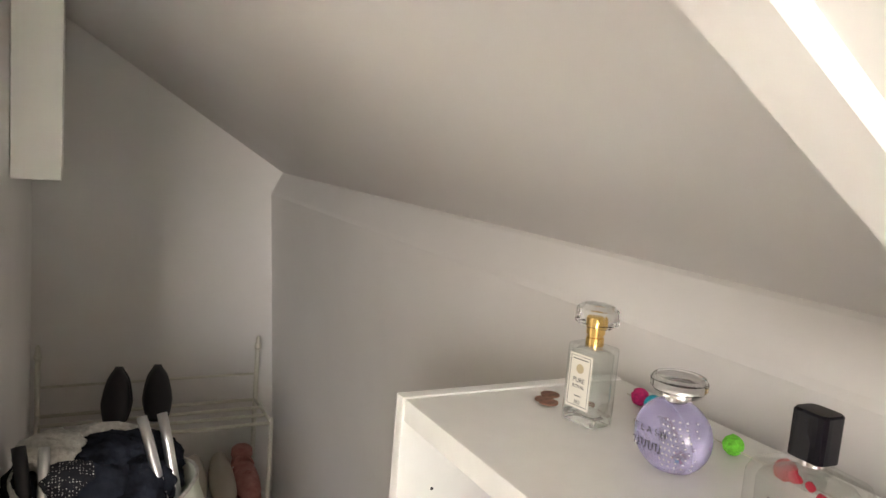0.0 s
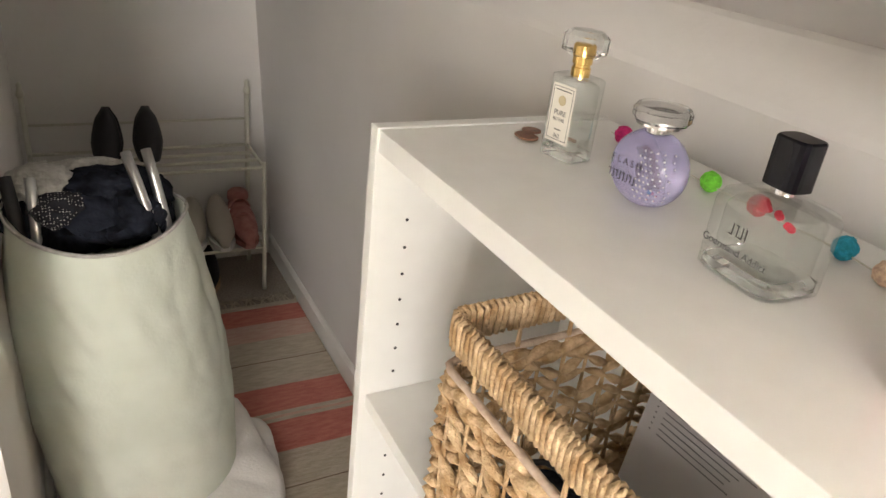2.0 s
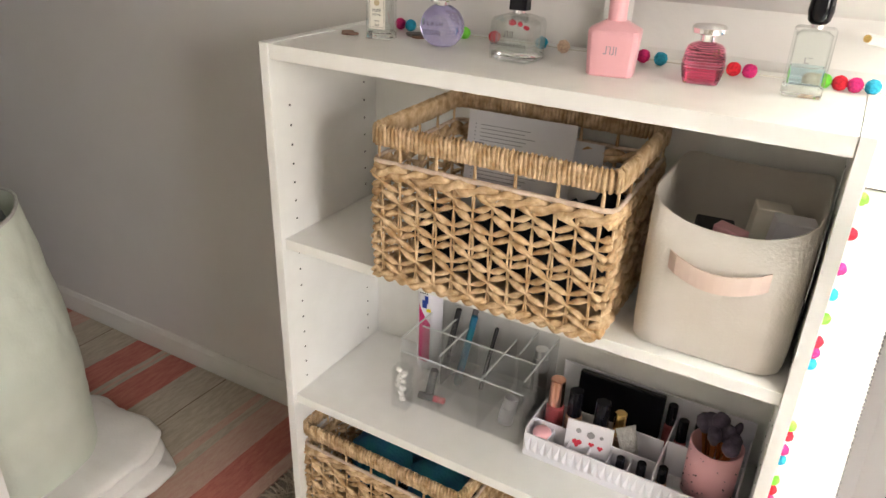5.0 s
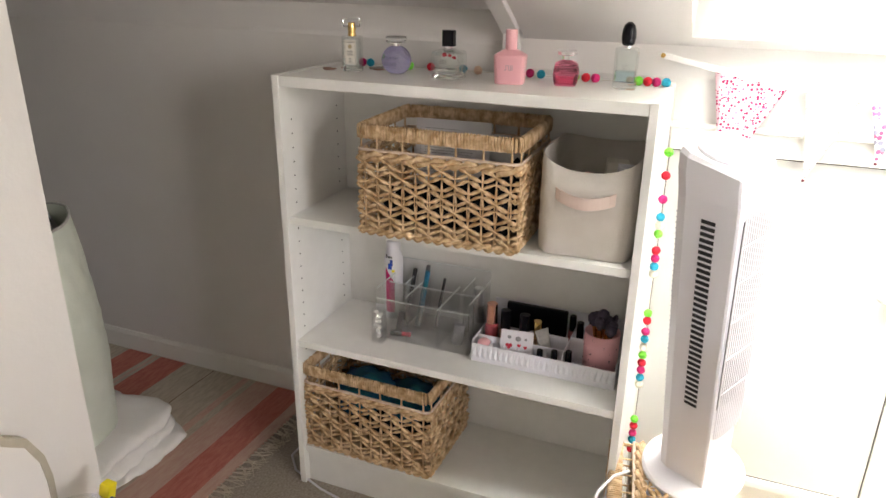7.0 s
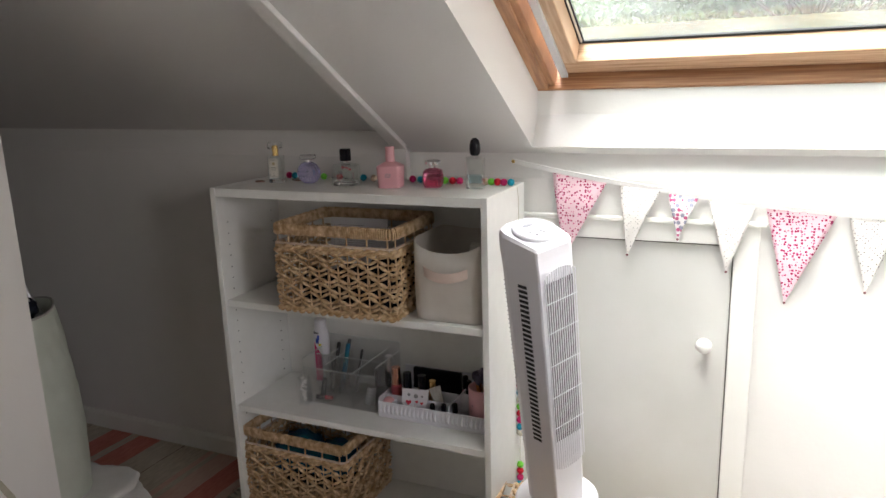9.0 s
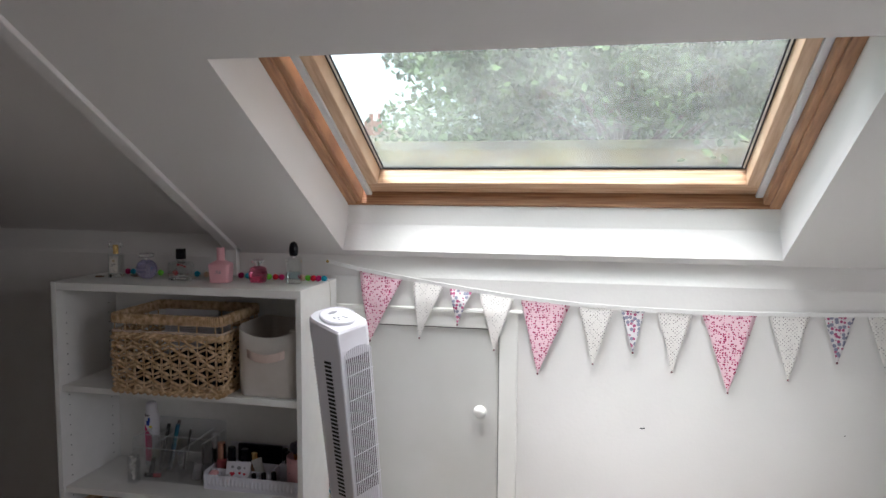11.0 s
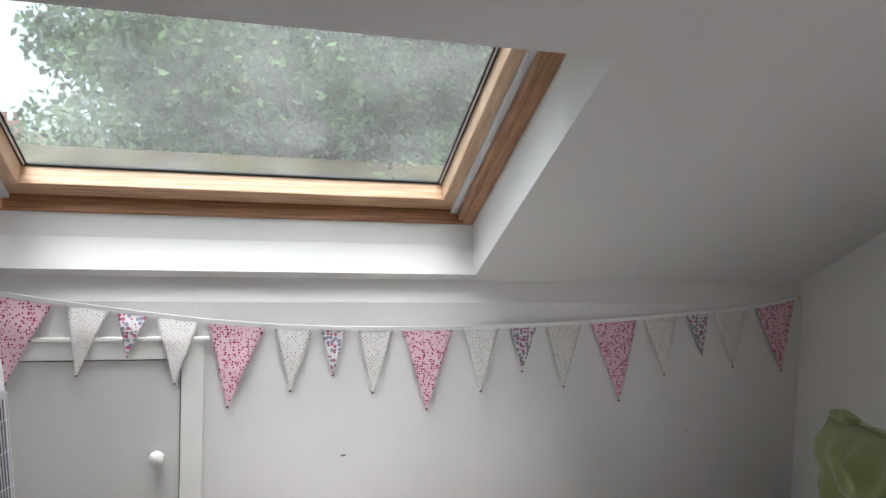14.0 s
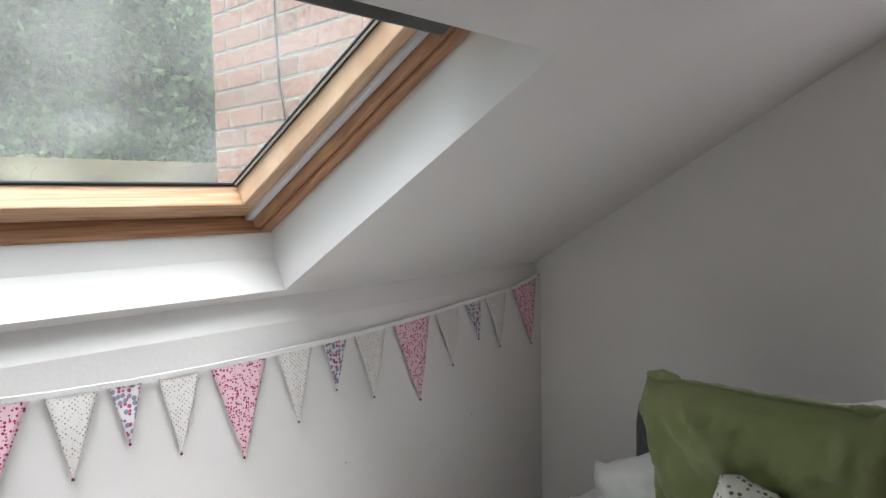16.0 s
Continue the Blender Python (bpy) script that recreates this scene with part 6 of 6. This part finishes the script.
def tree(x, y, h, spread, seed, label, density=900):
    rnd_ = random.Random(seed)
    e = empty("tree", pose(x, y, -5.2), label, "tree", "garden trees")
    bm = bmesh.new()
    tube(bm, [(0, 0, 0), (.1, .05, h * .3), (-.1, .1, h * .6), (0, 0, h * .92)], [.26, .16, .08, .03], 10)
    clumps = []
    for i in range(84):
        a, f = rnd_.uniform(0, math.tau), rnd_.uniform(.38, .98)
        rr = spread * math.sin(math.pi * min(1, (f - .22) / .84)) ** .6 * rnd_.uniform(.45, 1)
        p = Vector((rr * math.cos(a), rr * math.sin(a), h * f))
        tube(bm, [(0, 0, h * f * .7), (p.x * .5, p.y * .5, h * f * .86), p], [.03, .018, .008], 5)
        clumps.append((p, rnd_.uniform(.8, 1.5) * spread / 3.4))
    part("trunk", bm, material("bark", (0.09, 0.07, 0.05), .9, (0.16, 0.13, 0.09), 8, bump=.7), e)
    rs = np.random.RandomState(seed)
    cen = np.array([[*p] for p, r_ in clumps])
    rad = np.array([r_ for p, r_ in clumps])
    pick = rs.randint(0, len(clumps), density)
    d = rs.normal(size=(density, 3))
    d /= np.linalg.norm(d, axis=1)[:, None]
    c = cen[pick] + d * (rad[pick] * rs.random_sample(density) ** .4)[:, None] * np.array((1, 1, .75))
    t1 = rs.normal(size=(density, 3))
    t1 /= np.linalg.norm(t1, axis=1)[:, None]
    t2 = np.cross(t1, rs.normal(size=(density, 3)))
    t2 /= np.linalg.norm(t2, axis=1)[:, None]
    s = rs.uniform(.05, .118, density)[:, None]
    v = np.stack((c - t1 * s, c + t2 * s * .5, c + t1 * s, c - t2 * s * .5), 1).reshape(-1, 3)
    me = bpy.data.meshes.new("crown")
    me.from_pydata(v.tolist(), [], np.arange(len(v)).reshape(-1, 4).tolist())
    me.materials.append(LEAF)
    o = new("crown", me)
    o.parent = e
    tagged(o, "dense green leaves", kind="stuff")


LEAF = material("leaf", (0.035, 0.07, 0.022), .75, (0.16, 0.24, 0.085), 1.2, 8.0)
LEAF.node_tree.nodes["Principled BSDF"].inputs["Transmission Weight"].default_value = 0.0
tree(14, -1.3, 13.5, 4.4, 1, "large leafy green garden tree", 90000)
tree(16, -8.0, 14.5, 5.2, 2, "large leafy green garden tree", 90000)
tree(15.0, -6.0, 13.0, 3.8, 5, "leafy green garden tree", 80000)
tree(17, -15.0, 14.0, 5.4, 3, "large leafy green garden tree", 60000)
ROOFT = material("roof_tiles", (0.07, 0.05, 0.035), .9, (0.12, 0.09, 0.06), 6, bump=.5)


def house(x, y0, y1, eave, ridge, label, stacks=(), wallm=None, half=4.0, roofm=None):
    e = empty("terraced_house", pose(0, 0, 0), label, "house", "distant houses")
    part("wall", box_bm(x, x + 2 * half, y0, y1, -5.2, eave), wallm or BRICK, e)
    part("roof", prism_bm([(x - .3, eave - .1), (x + half, ridge), (x + 2 * half + .3, eave - .1)], "y", y0 - .2, y1 + .2), roofm or ROOFT, e)
    for yy in stacks:
        c_ = part("chimney", box_bm(x + 3.4, x + 4.4, yy - .5, yy + .5, ridge - 1, ridge + .45), BRICK, e)
        for q in (-.25, .25):
            part("pot", lathe([(.13, 0), (.12, .4), (.15, .45)], 12, pose(x + 3.9, yy + q, ridge + .45)), BRICK, c_)
    n = max(1, int((y1 - y0) / 2.6))
    for i in range(n):
        w_ = part("window", box_bm(x - .03, x + .02, y0 + 1 + i * 2.6, y0 + 2.1 + i * 2.6, eave - 2.0, eave - .8), TRIM, e)
        part("pane", box_bm(x - .04, x - .031, y0 + 1.08 + i * 2.6, y0 + 2.02 + i * 2.6, eave - 1.92, eave - .88), DARK, w_)


MOSSY = material("mossy_tiles", (0.035, 0.026, 0.018), .95, (0.085, 0.07, 0.03), 1.0, 7.0, bump=.8, bump_scale=8)
house(8.0, -24, 3.5, .9, 2.1, "long low building with a mossy brown tiled roof", (), None, 1.7, MOSSY)
house(34, 9.0, 24, 2.2, 4.65, "row of brick terraced houses with chimneys", (11.6, 13.5, 19))
